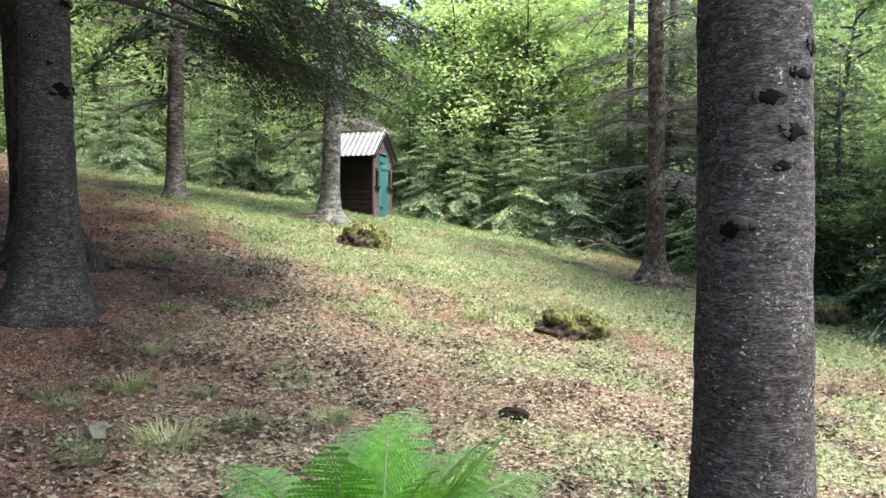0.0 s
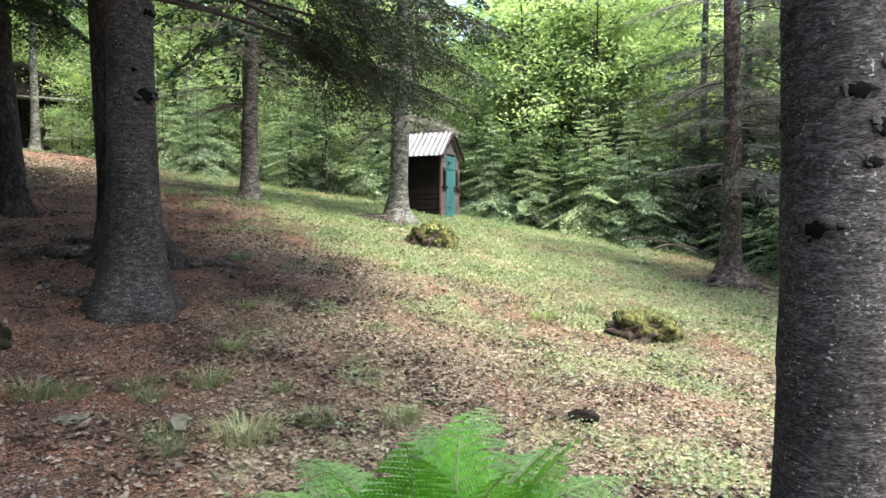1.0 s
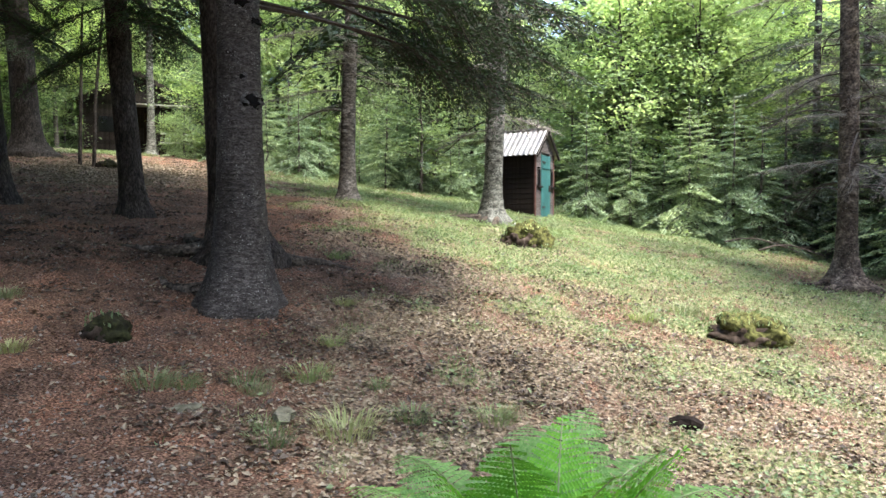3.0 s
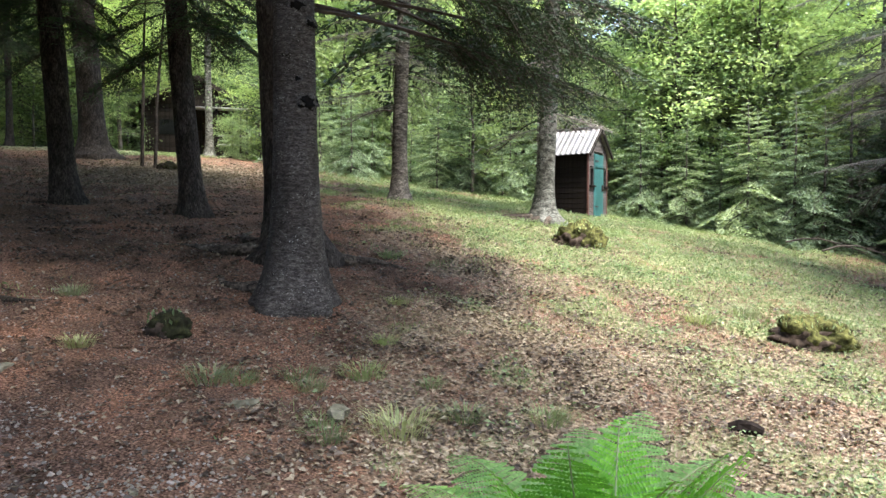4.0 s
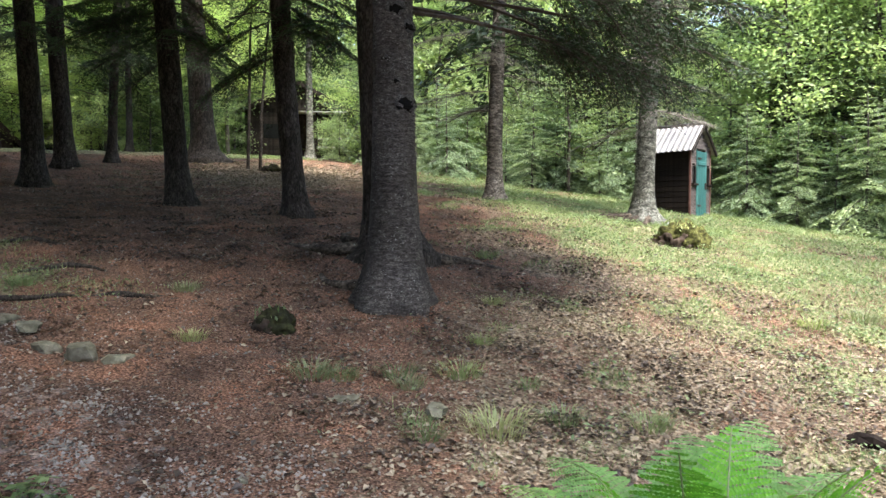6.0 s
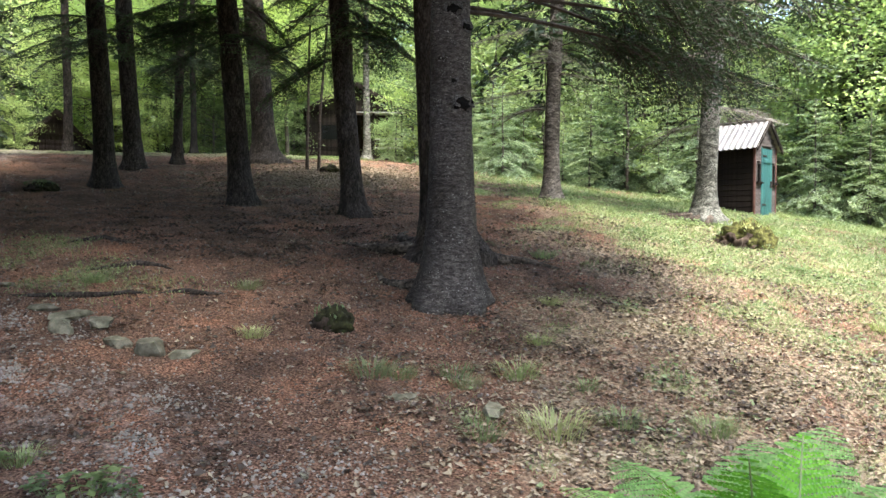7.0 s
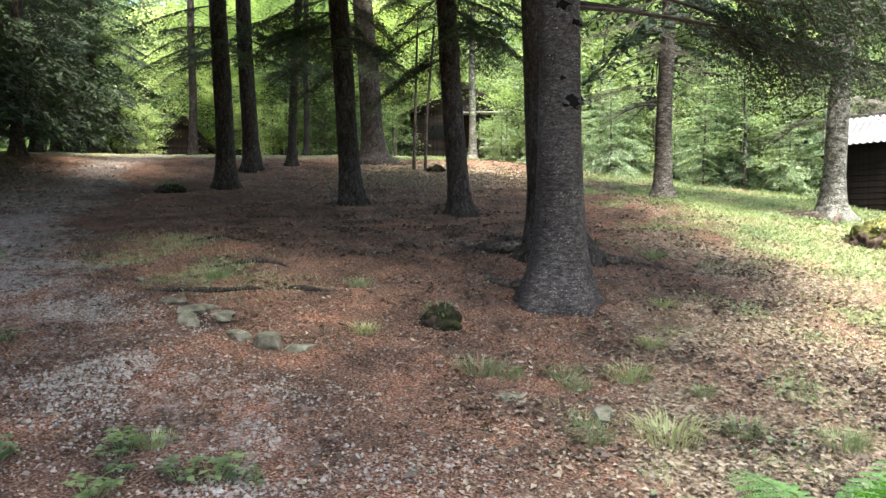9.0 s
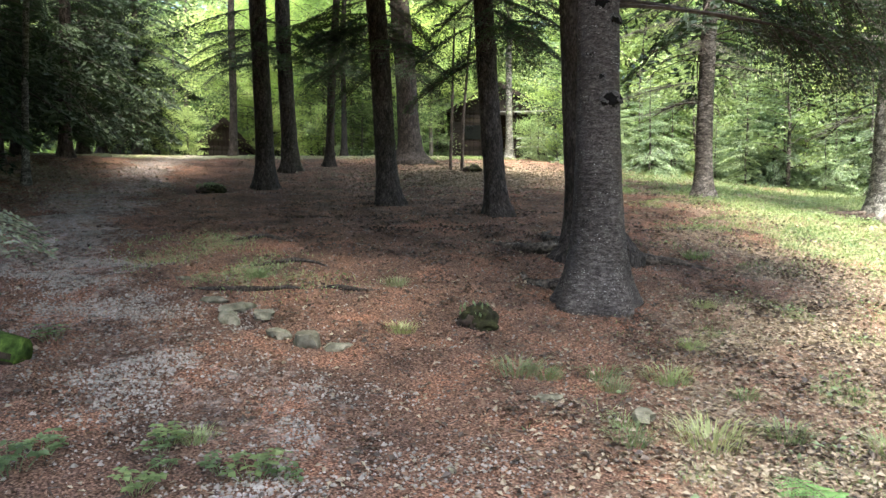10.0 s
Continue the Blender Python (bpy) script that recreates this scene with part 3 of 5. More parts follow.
conifer(-14.14, 10.24, 0.44, (-0.02, -0.028), BARK_PINE, "tall", 7, "straight dark conifer by the gravel track", dead=2, dead_low=2.6)
conifer(-16.18, 12.57, 0.46, (-0.026, -0.034), BARK_PINE, "tall", 8, "straight dark conifer near the crest", dead=2, dead_low=2.6)
conifer(-16.43, 14.21, 0.25, (0.027, 0.03), BARK_PINE, "sparse", 9, "thin dark conifer near the crest", dead=2, dead_low=2.6)
conifer(-5.75, 15.42, 0.36, (0.015, 0.006), BARK_GREY, "mid", 10, "grey spruce with fine dead twigs in grass", dead=20, dead_low=1.8, dead_high=5.0)
conifer(-2.42, 15.32, 0.40, (0.03, 0.0), BARK_PALE, "high", 11, "pale lichened spruce beside the wooden privy", flare=1.9, dead=7, dead_low=2.0)
right_tree = conifer(4.13, 13.95, 0.35, (0.0, 0.003), BARK_BROWN, "slim", 12, "brown-grey spruce with spreading surface roots", flare=2.4, dead=34, dead_low=1.4, dead_high=5.5)
conifer(-22.5, 15.0, 0.28, (-0.01, 0.0), BARK_PINE, "sparse", 13, "dark conifer beyond the crest", dead=0)
conifer(-20.5, 18.5, 0.22, (0.0, 0.0), BARK_PINE, "sparse", 14, "thin dark conifer beyond the crest", dead=0)

# surface roots of the clearing's spruces
for tx, ty, rdia, angles in ((4.13, 13.95, 0.34, (185, 215, 250, 320, 350)), (-2.42, 15.32, 0.40, (170, 200, 250, 300)), (-3.77, 6.83, 0.42, (150,)), (-4.67, 8.44, 0.5, (10, 150, 215, 330))):
    owner = [o for o in scene.objects if o.name.startswith("spruce_tree") and (o.matrix_world.translation.xy - Vector((tx, ty))).length < 0.1][0]
    base = gz(tx, ty)
    for i, deg in enumerate(angles):
        a = radians(deg)
        ss = np.linspace(0, 1, 7)
        rr = rdia * 0.35 + ss * rdia * 2.6
        ang = a + 0.35 * np.sin(2.5 * ss + i)
        rx, ry = rr * np.cos(ang), rr * np.sin(ang)
        rz = floor_z(tx + rx, ty + ry) - base + 0.20 * rdia * (1 - ss) ** 2 * 2 + 0.01 - 0.03 * ss
        part("root", tube(np.stack([rx, ry, rz], 1), 0.19 * rdia * (1 - 0.7 * ss) + 0.012, 7, 0.06, i), BARK_BROWN, owner, smooth=True)

# low boughs of the thick spruce that hang over the clearing
BOUGH_LONG = [mesh_of("bough", bough(3.4, 50 + i, 0.055, 0.11, 0.021, 0.22, 0.42, 0.44, 0.8), [TWIG, NEEDLE]) for i in range(3)]
for i, (z, deg, pitch, size) in enumerate([(2.9, 30, 0.0, 1.15), (3.0, 42, 0.0, 1.05), (3.2, 35, 0.0, 1.3), (3.4, 12, -0.05, 1.05), (3.3, 46, -0.05, 1.3), (3.5, 24, 0.02, 1.25), (3.6, 38, 0.0, 1.25), (3.4, 50, 0.0, 1.1)]):
    sub("bough", BOUGH_LONG[i % 3], big_tree, Matrix.Translation((-0.12, -0.08, 0)) @ bough_pose(z + 0.22, radians(deg), pitch, 0.92 * size, 0.2, 0.2 * math.sin(2 * i)))


sub("bough", BOUGH_LONG[0], right_tree, bough_pose(2.75, radians(-20), 0.12, 0.4, 0.1), "single green bough")
sub("bough", BOUGH_LONG[2], right_tree, bough_pose(2.5, radians(-60), 0.1, 0.34, 0.1))
# hanging boughs of the grove's dark conifers
HANG = [mesh_of("bough", bough(2.2, 80 + i, 0.09, 0.13, 0.026, 0.22, 0.42, 0.12, 0.6), [TWIG, NEEDLE]) for i in range(2)]
for o in [o for o in scene.objects if o.name.startswith("spruce_tree")]:
    p = o.matrix_world.translation
    if not (p.x < -5.4 and p.y > 9 and "dark" in o["label"]):
        continue
    q = np.random.default_rng(int(abs(p.x) * 10))
    for i in range(26 if p.x > -14 else 8):
        sub("bough", HANG[i % 2], o, Matrix.Translation((-0.12, -0.12, 0)) @ bough_pose(q.uniform(2.7, 4.4), q.uniform(0, 6.28), q.uniform(-0.3, 0.0), q.uniform(0.6, 1.0), 0.12))


# ---- hemlocks and saplings of the wood's edge ----
def young_conifer(seed, height, spread, boughs, kinds, needle):
    g = Geo()
    g.merge(crown(seed, 0.06 * height, 0.97 * height, spread, 0.2, boughs, kinds, -0.3, 0.35))
    top = mesh_of("crown", g, [TWIG, needle])
    stem = mesh_of("trunk", tube([(0, 0, -0.2), (0.02, 0, height * 0.3), (0.0, 0.03, height * 0.7), (0, 0, height)], [0.035 * height / 3 + 0.01, 0.03 * height / 3, 0.018 * height / 3, 0.004], 6), [BARK_GREY], True)
    return stem, top


# kinds 0 to 2 take the sunlit needle colour, 3 to 5 the dark one
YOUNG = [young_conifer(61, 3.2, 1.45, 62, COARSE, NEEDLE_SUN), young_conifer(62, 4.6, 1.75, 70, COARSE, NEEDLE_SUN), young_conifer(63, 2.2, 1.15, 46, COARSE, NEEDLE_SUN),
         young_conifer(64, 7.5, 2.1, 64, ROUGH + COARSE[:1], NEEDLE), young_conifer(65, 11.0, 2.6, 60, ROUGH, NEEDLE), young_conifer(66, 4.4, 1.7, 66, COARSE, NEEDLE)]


def plant_young(kind, x, y, turn, size=1.0, label="young hemlock with flat feathery boughs", group="wood edge"):
    t = thing("young_hemlock", pose(x, y, gz(x, y) - 0.03, 0, 0, turn), label, "conifer", group)
    for nm, me in zip(("trunk", "crown"), YOUNG[kind]):
        sub(nm, me, t, Matrix.Diagonal((size, size, size, 1)))
    return t


# ---- broadleaved trees and shrubs ----
def leafy(seed, height, spread, limbs, leaves_per, leaf, low, clump=0.33, leaf_mat=None):
    rng = np.random.default_rng(seed)
    wood, cs = Geo(), []
    stem = np.array([(0, 0, -0.2), (0.04 * height * rng.uniform(-1, 1), 0.04 * height * rng.uniform(-1, 1), 0.5 * height), (0.06 * height * rng.uniform(-1, 1), 0.06 * height * rng.uniform(-1, 1), 0.95 * height)])
    r0 = 0.012 * height + 0.012
    wood.merge(tube(stem, [r0, 0.65 * r0, 0.2 * r0], 7))
    for i in range(limbs):
        t = low + (1 - low) * (i + rng.random()) / limbs
        o = np.array([np.interp(t, [0, 0.5, 1], stem[:, j]) for j in range(3)])
        az = 2.4 * i + rng.uniform(-0.5, 0.5)
        ln = spread * (1.15 - 0.75 * abs(t - 0.45)) * rng.uniform(0.55, 1.1)
        d = np.array([math.cos(az), math.sin(az), rng.uniform(0.05, 0.55)])
        tip = o + d * ln
        mid = (o + tip) / 2 + [0, 0, 0.08 * ln]
        wood.merge(tube(np.stack([o, mid, tip]), [0.35 * r0, 0.22 * r0, 0.05 * r0 + 0.002], 5))
        k = leaves_per
        s = rng.uniform(0.25, 1.08, k)[:, None]
        base = o + (tip - o) * s + np.array([0, 0, 0.08 * ln]) * (4 * s * (1 - s))
        cl = rng.integers(0, 7, k)
        offs = rng.standard_normal((7, 3)) * ln * 0.26
        offs[:, 2] *= 0.5
        cs.append(base + offs[cl] * s + rng.standard_normal((k, 3)) * clump * ln * np.array([0.36, 0.36, 0.16]))
    c = np.concatenate(cs)
    k = len(c)
    d = np.stack([rng.standard_normal(k), rng.standard_normal(k), rng.uniform(-0.7, 0.15, k)], 1)
    nr = np.array([0, 0, 1.0]) + 0.55 * rng.standard_normal((k, 3))
    size = leaf * rng.uniform(0.6, 1.3, k)
    v, f = blades(c, d, nr, size, size * 0.62, 0.2)
    return mesh_of("trunk", wood, [BARK_GREY], True), mesh_of("crown", Geo().add(v, f), [leaf_mat or LEAF])


LEAFY = [leafy(71, 2.4, 1.0, 16, 190, 0.085, 0.1, leaf_mat=LEAF), leafy(72, 3.6, 1.3, 20, 200, 0.095, 0.15, leaf_mat=LEAF_PALE), leafy(73, 6.5, 2.0, 26, 230, 0.12, 0.2, leaf_mat=LEAF_PALE),
         leafy(74, 8.5, 2.4, 30, 190, 0.15, 0.25, leaf_mat=LEAF), leafy(75, 12.0, 3.2, 34, 190, 0.21, 0.3, leaf_mat=LEAF_PALE), leafy(76, 1.2, 0.6, 12, 130, 0.06, 0.1, leaf_mat=LEAF_PALE), leafy(77, 7.5, 2.3, 34, 400, 0.11, 0.3, leaf_mat=LEAF_SUN),
         leafy(78, 3.0, 1.4, 24, 260, 0.09, 0.06, leaf_mat=LEAF_SUN)]


def plant_leafy(kind, x, y, turn, size=1.0, label="", group="wood edge"):
    name = "shrub" if kind in (0, 1, 5, 7) else "broadleaf_tree"
    label = label or ("leafy green shrub at the wood's edge" if name == "shrub" else "slender broadleaf tree with sunlit yellow-green leaves")
    t = thing(name, pose(x, y, gz(x, y) - 0.03, 0, 0, turn), label, "shrub" if name == "shrub" else "tree", group)
    for nm, me in zip(("trunk", "crown"), LEAFY[kind]):
        sub(nm, me, t, Matrix.Diagonal((size, size, size, 1)))
    return t


def polar(az, d):
    return -d * math.sin(radians(az)), d * math.cos(radians(az))


def edge_distance(az):
    return float(np.interp(az, [-45, -30, -18, -3, 10, 26, 33, 40], [13, 14.3, 17.8, 20.3, 21.5, 23.2, 25.5, 29]))


rng = np.random.default_rng(7)
# first row: low hemlocks and shrubs along the grass
for i in range(50):
    az = -41 + 1.5 * i + rng.uniform(-0.6, 0.6)
    d = edge_distance(az) + rng.uniform(-0.7, 1.6)
    x, y = polar(az, d)
    if abs(az - 5.0) < 3.2:
        d += 2.2
        x, y = polar(az, d)
    if rng.random() < 0.8:
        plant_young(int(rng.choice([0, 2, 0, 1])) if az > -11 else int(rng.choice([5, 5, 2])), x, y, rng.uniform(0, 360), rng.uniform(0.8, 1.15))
    else:
        plant_leafy(int(rng.choice([0, 1])), x, y, rng.uniform(0, 360), rng.uniform(0.8, 1.15))
# second row
for i in range(34):
    az = -46 + 2.2 * i + rng.uniform(-0.9, 0.9)
    d = edge_distance(az) + rng.uniform(2.0, 4.0)
    x, y = polar(az, d)
    if rng.random() < (0.66 if az < -6 else 0.55):
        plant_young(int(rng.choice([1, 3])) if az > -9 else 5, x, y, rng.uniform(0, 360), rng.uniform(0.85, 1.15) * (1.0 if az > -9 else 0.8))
    else:
        plant_leafy(int(rng.choice([2, 1, 2])), x, y, rng.uniform(0, 360), rng.uniform(0.85, 1.15))
# third row: tall
for i in range(22):
    az = -50 + 3.6 * i + rng.uniform(-1, 1)
    d = edge_distance(az) + rng.uniform(5.5, 9) + (4.5 if az < -9 else 0)
    x, y = polar(az, d)
    if rng.random() < 0.35:
        plant_young(int(rng.choice([3, 4])), x, y, rng.uniform(0, 360), rng.uniform(0.9, 1.2), "tall dark hemlock within the wood", "wood")
    else:
        plant_leafy(int(rng.choice([3, 4, 2])), x, y, rng.uniform(0, 360), rng.uniform(0.9, 1.2), group="wood")
# beyond the crest, round the cabins
for az, d, kind, size in [(39.5, 33, 6, 1), (42, 30, 1, 1.2), (44, 34, 4, 1.0), (46.5, 29, 0, 1.1), (48, 36, 3, 1.2), (51, 33, 6, 1.1), (53, 40, 4, 1.0), (55.5, 37, 3, 0.9), (58, 44, 4, 1.0), (61, 42, 3, 1.0),
                          (63, 30, 2, 0.8), (65, 39, 4, 1.0), (68, 46, 4, 1.0), (40, 40, 4, 1.0), (36, 38, 4, 1.0), (49.5, 30, 1, 1.3), (43, 27.5, 0, 0.9), (72, 40, 4, 1.0), (62, 36, 3, 0.75), (45.3, 40, 4, 1.1), (29, 36, 4, 1.0)]:
    x, y = polar(az, d)
    plant_leafy(kind, x, y, 61 * az, size, group="trees beyond the crest")
for az, d, size in [(47.3, 31.5, 1.1), (52.2, 35, 1.2), (56.2, 34, 1.1), (44.2, 31, 1.0), (38.5, 36, 1.2), (41.0, 29.5, 0.9), (49.4, 31.5, 1.0), (54.3, 30.5, 0.9), (37.0, 33.5, 1.2), (30.5, 33, 1.2), (-9.5, 24.0, 1.15), (-13.0, 24.5, 1.2), (-1.0, 23.0, 1.15), (13.5, 25.0, 1.1), (26.0, 28.0, 1.1), (20.0, 27.5, 1.0), (8.5, 26.5, 1.1)]:
    x, y = polar(az, d)
    plant_leafy(6, x, y, 83 * az, size, "sunlit maple with pale green leaves", "trees beyond the crest")
x, y = polar(33.2, 27.0)
plant_leafy(7, x, y, 20, 0.5, "rounded yellow-green bush beside the cabin porch", "trees beyond the crest")
for az, d, kind, size in [(41.6, 33.5, 3, 0.9), (47.2, 31, 3, 0.75), (52.8, 34, 3, 0.9), (60.5, 35, 3, 0.8), (45.4, 37, 4, 0.9), (56.4, 40, 4, 0.9), (38.2, 36, 4, 0.9), (30.2, 34, 3, 1.0), (49.8, 38, 4, 1.0), (59.6, 42, 4, 1.2), (62.2, 43, 4, 1.2), (57.6, 46, 4, 1.1)]:
    x, y = polar(az, d)
    plant_young(kind, x, y, 31 * az, size, "dark hemlock among sunlit leaves", "trees beyond the crest")
for az, d, size in [(28.5, 28.5, 0.9), (31.0, 30.5, 1.1), (59.6, 30.0, 0.6), (40.6, 32.0, 1.1), (42.6, 29.0, 0.7), (44.6, 31.5, 1.0), (46.8, 33.0, 1.2), (48.6, 29.5, 0.7), (50.4, 32.5, 1.1), (52.0, 30.0, 0.7), (54.0, 33.5, 1.1), (55.4, 36.0, 1.2), (61.5, 33.0, 0.8), (63.5, 36.0, 1.1), (66.0, 34.0, 1.0)]:
    x, y = polar(az, d)
    plant_leafy(7, x, y, 97 * az, size, "low sunlit shrub with pale green leaves", "trees beyond the crest")
# hemlock saplings that stand out into the grass
for i, (az, kind) in enumerate([(1.6, 0), (-0.4, 2), (-1.8, 0), (-4.2, 2), (-6.0, 0), (-8.6, 2), (12.2, 2), (14.8, 0), (17.4, 2), (22.6, 2), (24.2, 0), (26.6, 0), (29.5, 2), (-11.0, 0), (-20.5, 2), (-23.0, 0)]):
    x, y = polar(az, edge_distance(az) - 0.55 + 0.35 * math.sin(3 * i))
    plant_young(kind, x, y, 75 * i, 0.95 + 0.12 * math.sin(5 * i), "young hemlock with pale feathery tips on the grass edge")
# bright maple that leans into the clearing
x, y = polar(-4.0, 24.0)
plant_leafy(6, x, y, 200, 1.1, "sunlit maple with pale green leaves", "wood edge")
x, y = polar(-7.4, 22.6)
plant_leafy(6, x, y, 80, 1.0, "sunlit maple with pale green leaves", "wood edge")
# grey-green spruces behind the right-hand tree
for i, (az, d) in enumerate([(-14.6, 20.6), (-17.6, 19.6), (-20.8, 19.4), (-25.0, 17.6)]):
    x, y = polar(az, d)
    conifer(x, y, 0.2, (0, 0), BARK_GREY, "grey", 70 + i, "grey-green spruce with low drooping boughs", dead=6, dead_low=0.8, dead_high=3.5, group="wood edge")
# bare twiggy sprays low on the clearing's spruces
BARE = [mesh_of("bare_bough", bough(2.4, 90 + i, 0.055, 0.15, 0.006, 0.2, 0.42, 0.08, 0.35), [TWIG_PALE, TWIG_PALE]) for i in range(2)]
for o in [o for o in scene.objects if o.name.startswith("spruce_tree") and o["label"].startswith(("grey spruce", "pale lichened", "brown-grey", "grey-green"))]:
    q = np.random.default_rng(int(abs(o.location.x) * 10))
    for i in range(14):
        z = 1.9 + 3.6 * (i + q.random()) / 14
        sub("bare_bough", BARE[i % 2], o, bough_pose(z, q.uniform(0, 6.28), q.uniform(-0.15, 0.15), q.uniform(0.5, 0.95), 0.1, q.uniform(-0.4, 0.4)), "bare grey twigs")
for i, (z, deg) in enumerate([(3.9, -3), (4.1, 9)]):
    sub("bare_bough", BARE[i % 2], big_tree, bough_pose(z, radians(deg), 0.03, 1.9, 0.2, 0.3 * math.sin(3 * i)), "bare grey twigs")
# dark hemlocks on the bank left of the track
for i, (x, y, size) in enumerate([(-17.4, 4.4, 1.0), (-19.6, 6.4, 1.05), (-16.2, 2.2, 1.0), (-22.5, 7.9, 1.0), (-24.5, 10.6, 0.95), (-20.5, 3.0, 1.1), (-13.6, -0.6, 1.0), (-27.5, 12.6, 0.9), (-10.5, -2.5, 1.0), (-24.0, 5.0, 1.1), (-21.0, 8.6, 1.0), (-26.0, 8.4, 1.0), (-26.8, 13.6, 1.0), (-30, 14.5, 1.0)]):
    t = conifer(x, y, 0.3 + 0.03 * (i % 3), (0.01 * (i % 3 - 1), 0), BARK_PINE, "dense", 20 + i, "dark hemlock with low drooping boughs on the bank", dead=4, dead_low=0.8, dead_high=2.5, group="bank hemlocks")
# added spruces round the walker's back and at the right, unseen, to cast shade
for i, (x, y) in enumerate([(2.3, -0.9), (16.5, 9.0), (8.9, 10.2), (-2.1, -1.1), (-9.6, 0.9), (13.5, -1.5), (-5.8, 0.1), (17.5, 14), (-13.5, 1.0), (-7.4, 1.2), (-11.6, 2.5), (-13.0, 3.0), (-9.4, 2.35)]):
    conifer(x, y, 0.4, (0, 0), BARK_GREY, "low" if i in (1, 5, 7) else "broad" if i in (8, 10, 11) else "sparse" if i == 3 else "tall", 40 + i, "dark spruce of the surrounding wood", dead=0, group="surrounding wood")
conifer(-3.0, -1.0, 0.45, (0, 0), BARK_GREY, "tall", 60, "dark spruce of the surrounding wood", dead=0, group="surrounding wood")
for i, (x, y) in enumerate([(-15.6, -0.6), (-18.6, 0.6), (-21.5, 1.2)]):
    conifer(x, y, 0.45, (0, 0), BARK_GREY, "broad", 61 + i, "dark spruce of the surrounding wood", dead=0, group="surrounding wood")
# ring of broadleaf trees added round the back to shape the light
for i, az in enumerate((-75, -95, -120, -150, 180, 150, 125, 100, 84)):
    x, y = polar(az, 17)
    plant_leafy(4 if i % 2 else 3, x, y, 40 * i, 1.0, group="surrounding wood")


# low bough that reaches in from the tree left of the track
left_tree = [o for o in scene.objects if o.name.startswith("spruce_tree") and (o.matrix_world.translation.xy - Vector((-7.4, 1.2))).length < 0.1][0]
BOUGH_GREY = mesh_of("bough", bough(3.4, 58, 0.05, 0.105, 0.022, 0.22, 0.36, 0.16, 0.4), [TWIG, NEEDLE_GREY])
sub("bough", BOUGH_GREY, left_tree, bough_pose(1.34, radians(11), 0.06, 0.8, 0.1))
sub("bough", BOUGH_LONG[2], left_tree, bough_pose(1.2, radians(2), 0.04, 0.72, 0.1))


# ---- far woods ----
def far_woods():
    rng = np.random.default_rng(5)
    g = Geo()
    for _ in range(230):
        az = rng.uniform(-70, 95)
        d = rng.uniform(40, 58)
        x, y = polar(az, d)
        h = rng.uniform(13, 24)
        k = 330
        t = rng.random(k) ** 0.8
        w = 3.0 * np.sin(np.pi * (0.12 + 0.85 * t)) ** 0.7
        a = rng.uniform(0, 6.28, k)
        r = w * np.sqrt(rng.random(k))
        c = np.stack([x + r * np.cos(a), y + r * np.sin(a), gz(x, y) + t * h], 1)
        c += rng.standard_normal((12, 3))[rng.integers(0, 12, k)] * 0.6
        v, f = blades(c, rng.standard_normal((k, 3)), np.array([0, 0, 1]) + 0.8 * rng.standard_normal((k, 3)), rng.uniform(0.35, 0.75, k), rng.uniform(0.25, 0.5, k))
        g.add(v, f)
    return g


tagged(part("far_woods", far_woods(), LEAF), "dense green summer woods in the distance", "woods", kind="stuff")
ring = Geo()
aa = np.radians(np.linspace(-180, 180, 73))
rv = np.concatenate([np.stack([-66 * np.sin(aa), 66 * np.cos(aa), np.full(73, h)], 1) for h in (-12, 6, 20)])
rv[146:, 2] += 2.5 * np.sin(np.arange(73) * 1.3) + 1.5 * np.sin(np.arange(73) * 2.9)
rq = [[k * 73 + i, k * 73 + i + 1, (k + 1) * 73 + i + 1, (k + 1) * 73 + i] for k in (0, 1) for i in range(72)]
WOOD_FAR = plain_material("far_wood", [(0.35, (0.012, 0.025, 0.008)), (0.5, (0.04, 0.075, 0.018)), (0.7, (0.12, 0.18, 0.04))], 0.8, 0.95)
tagged(part("backdrop", Geo().add(rv, np.array(rq)), WOOD_FAR), "hillside of distant green trees", "backdrop", kind="structure")


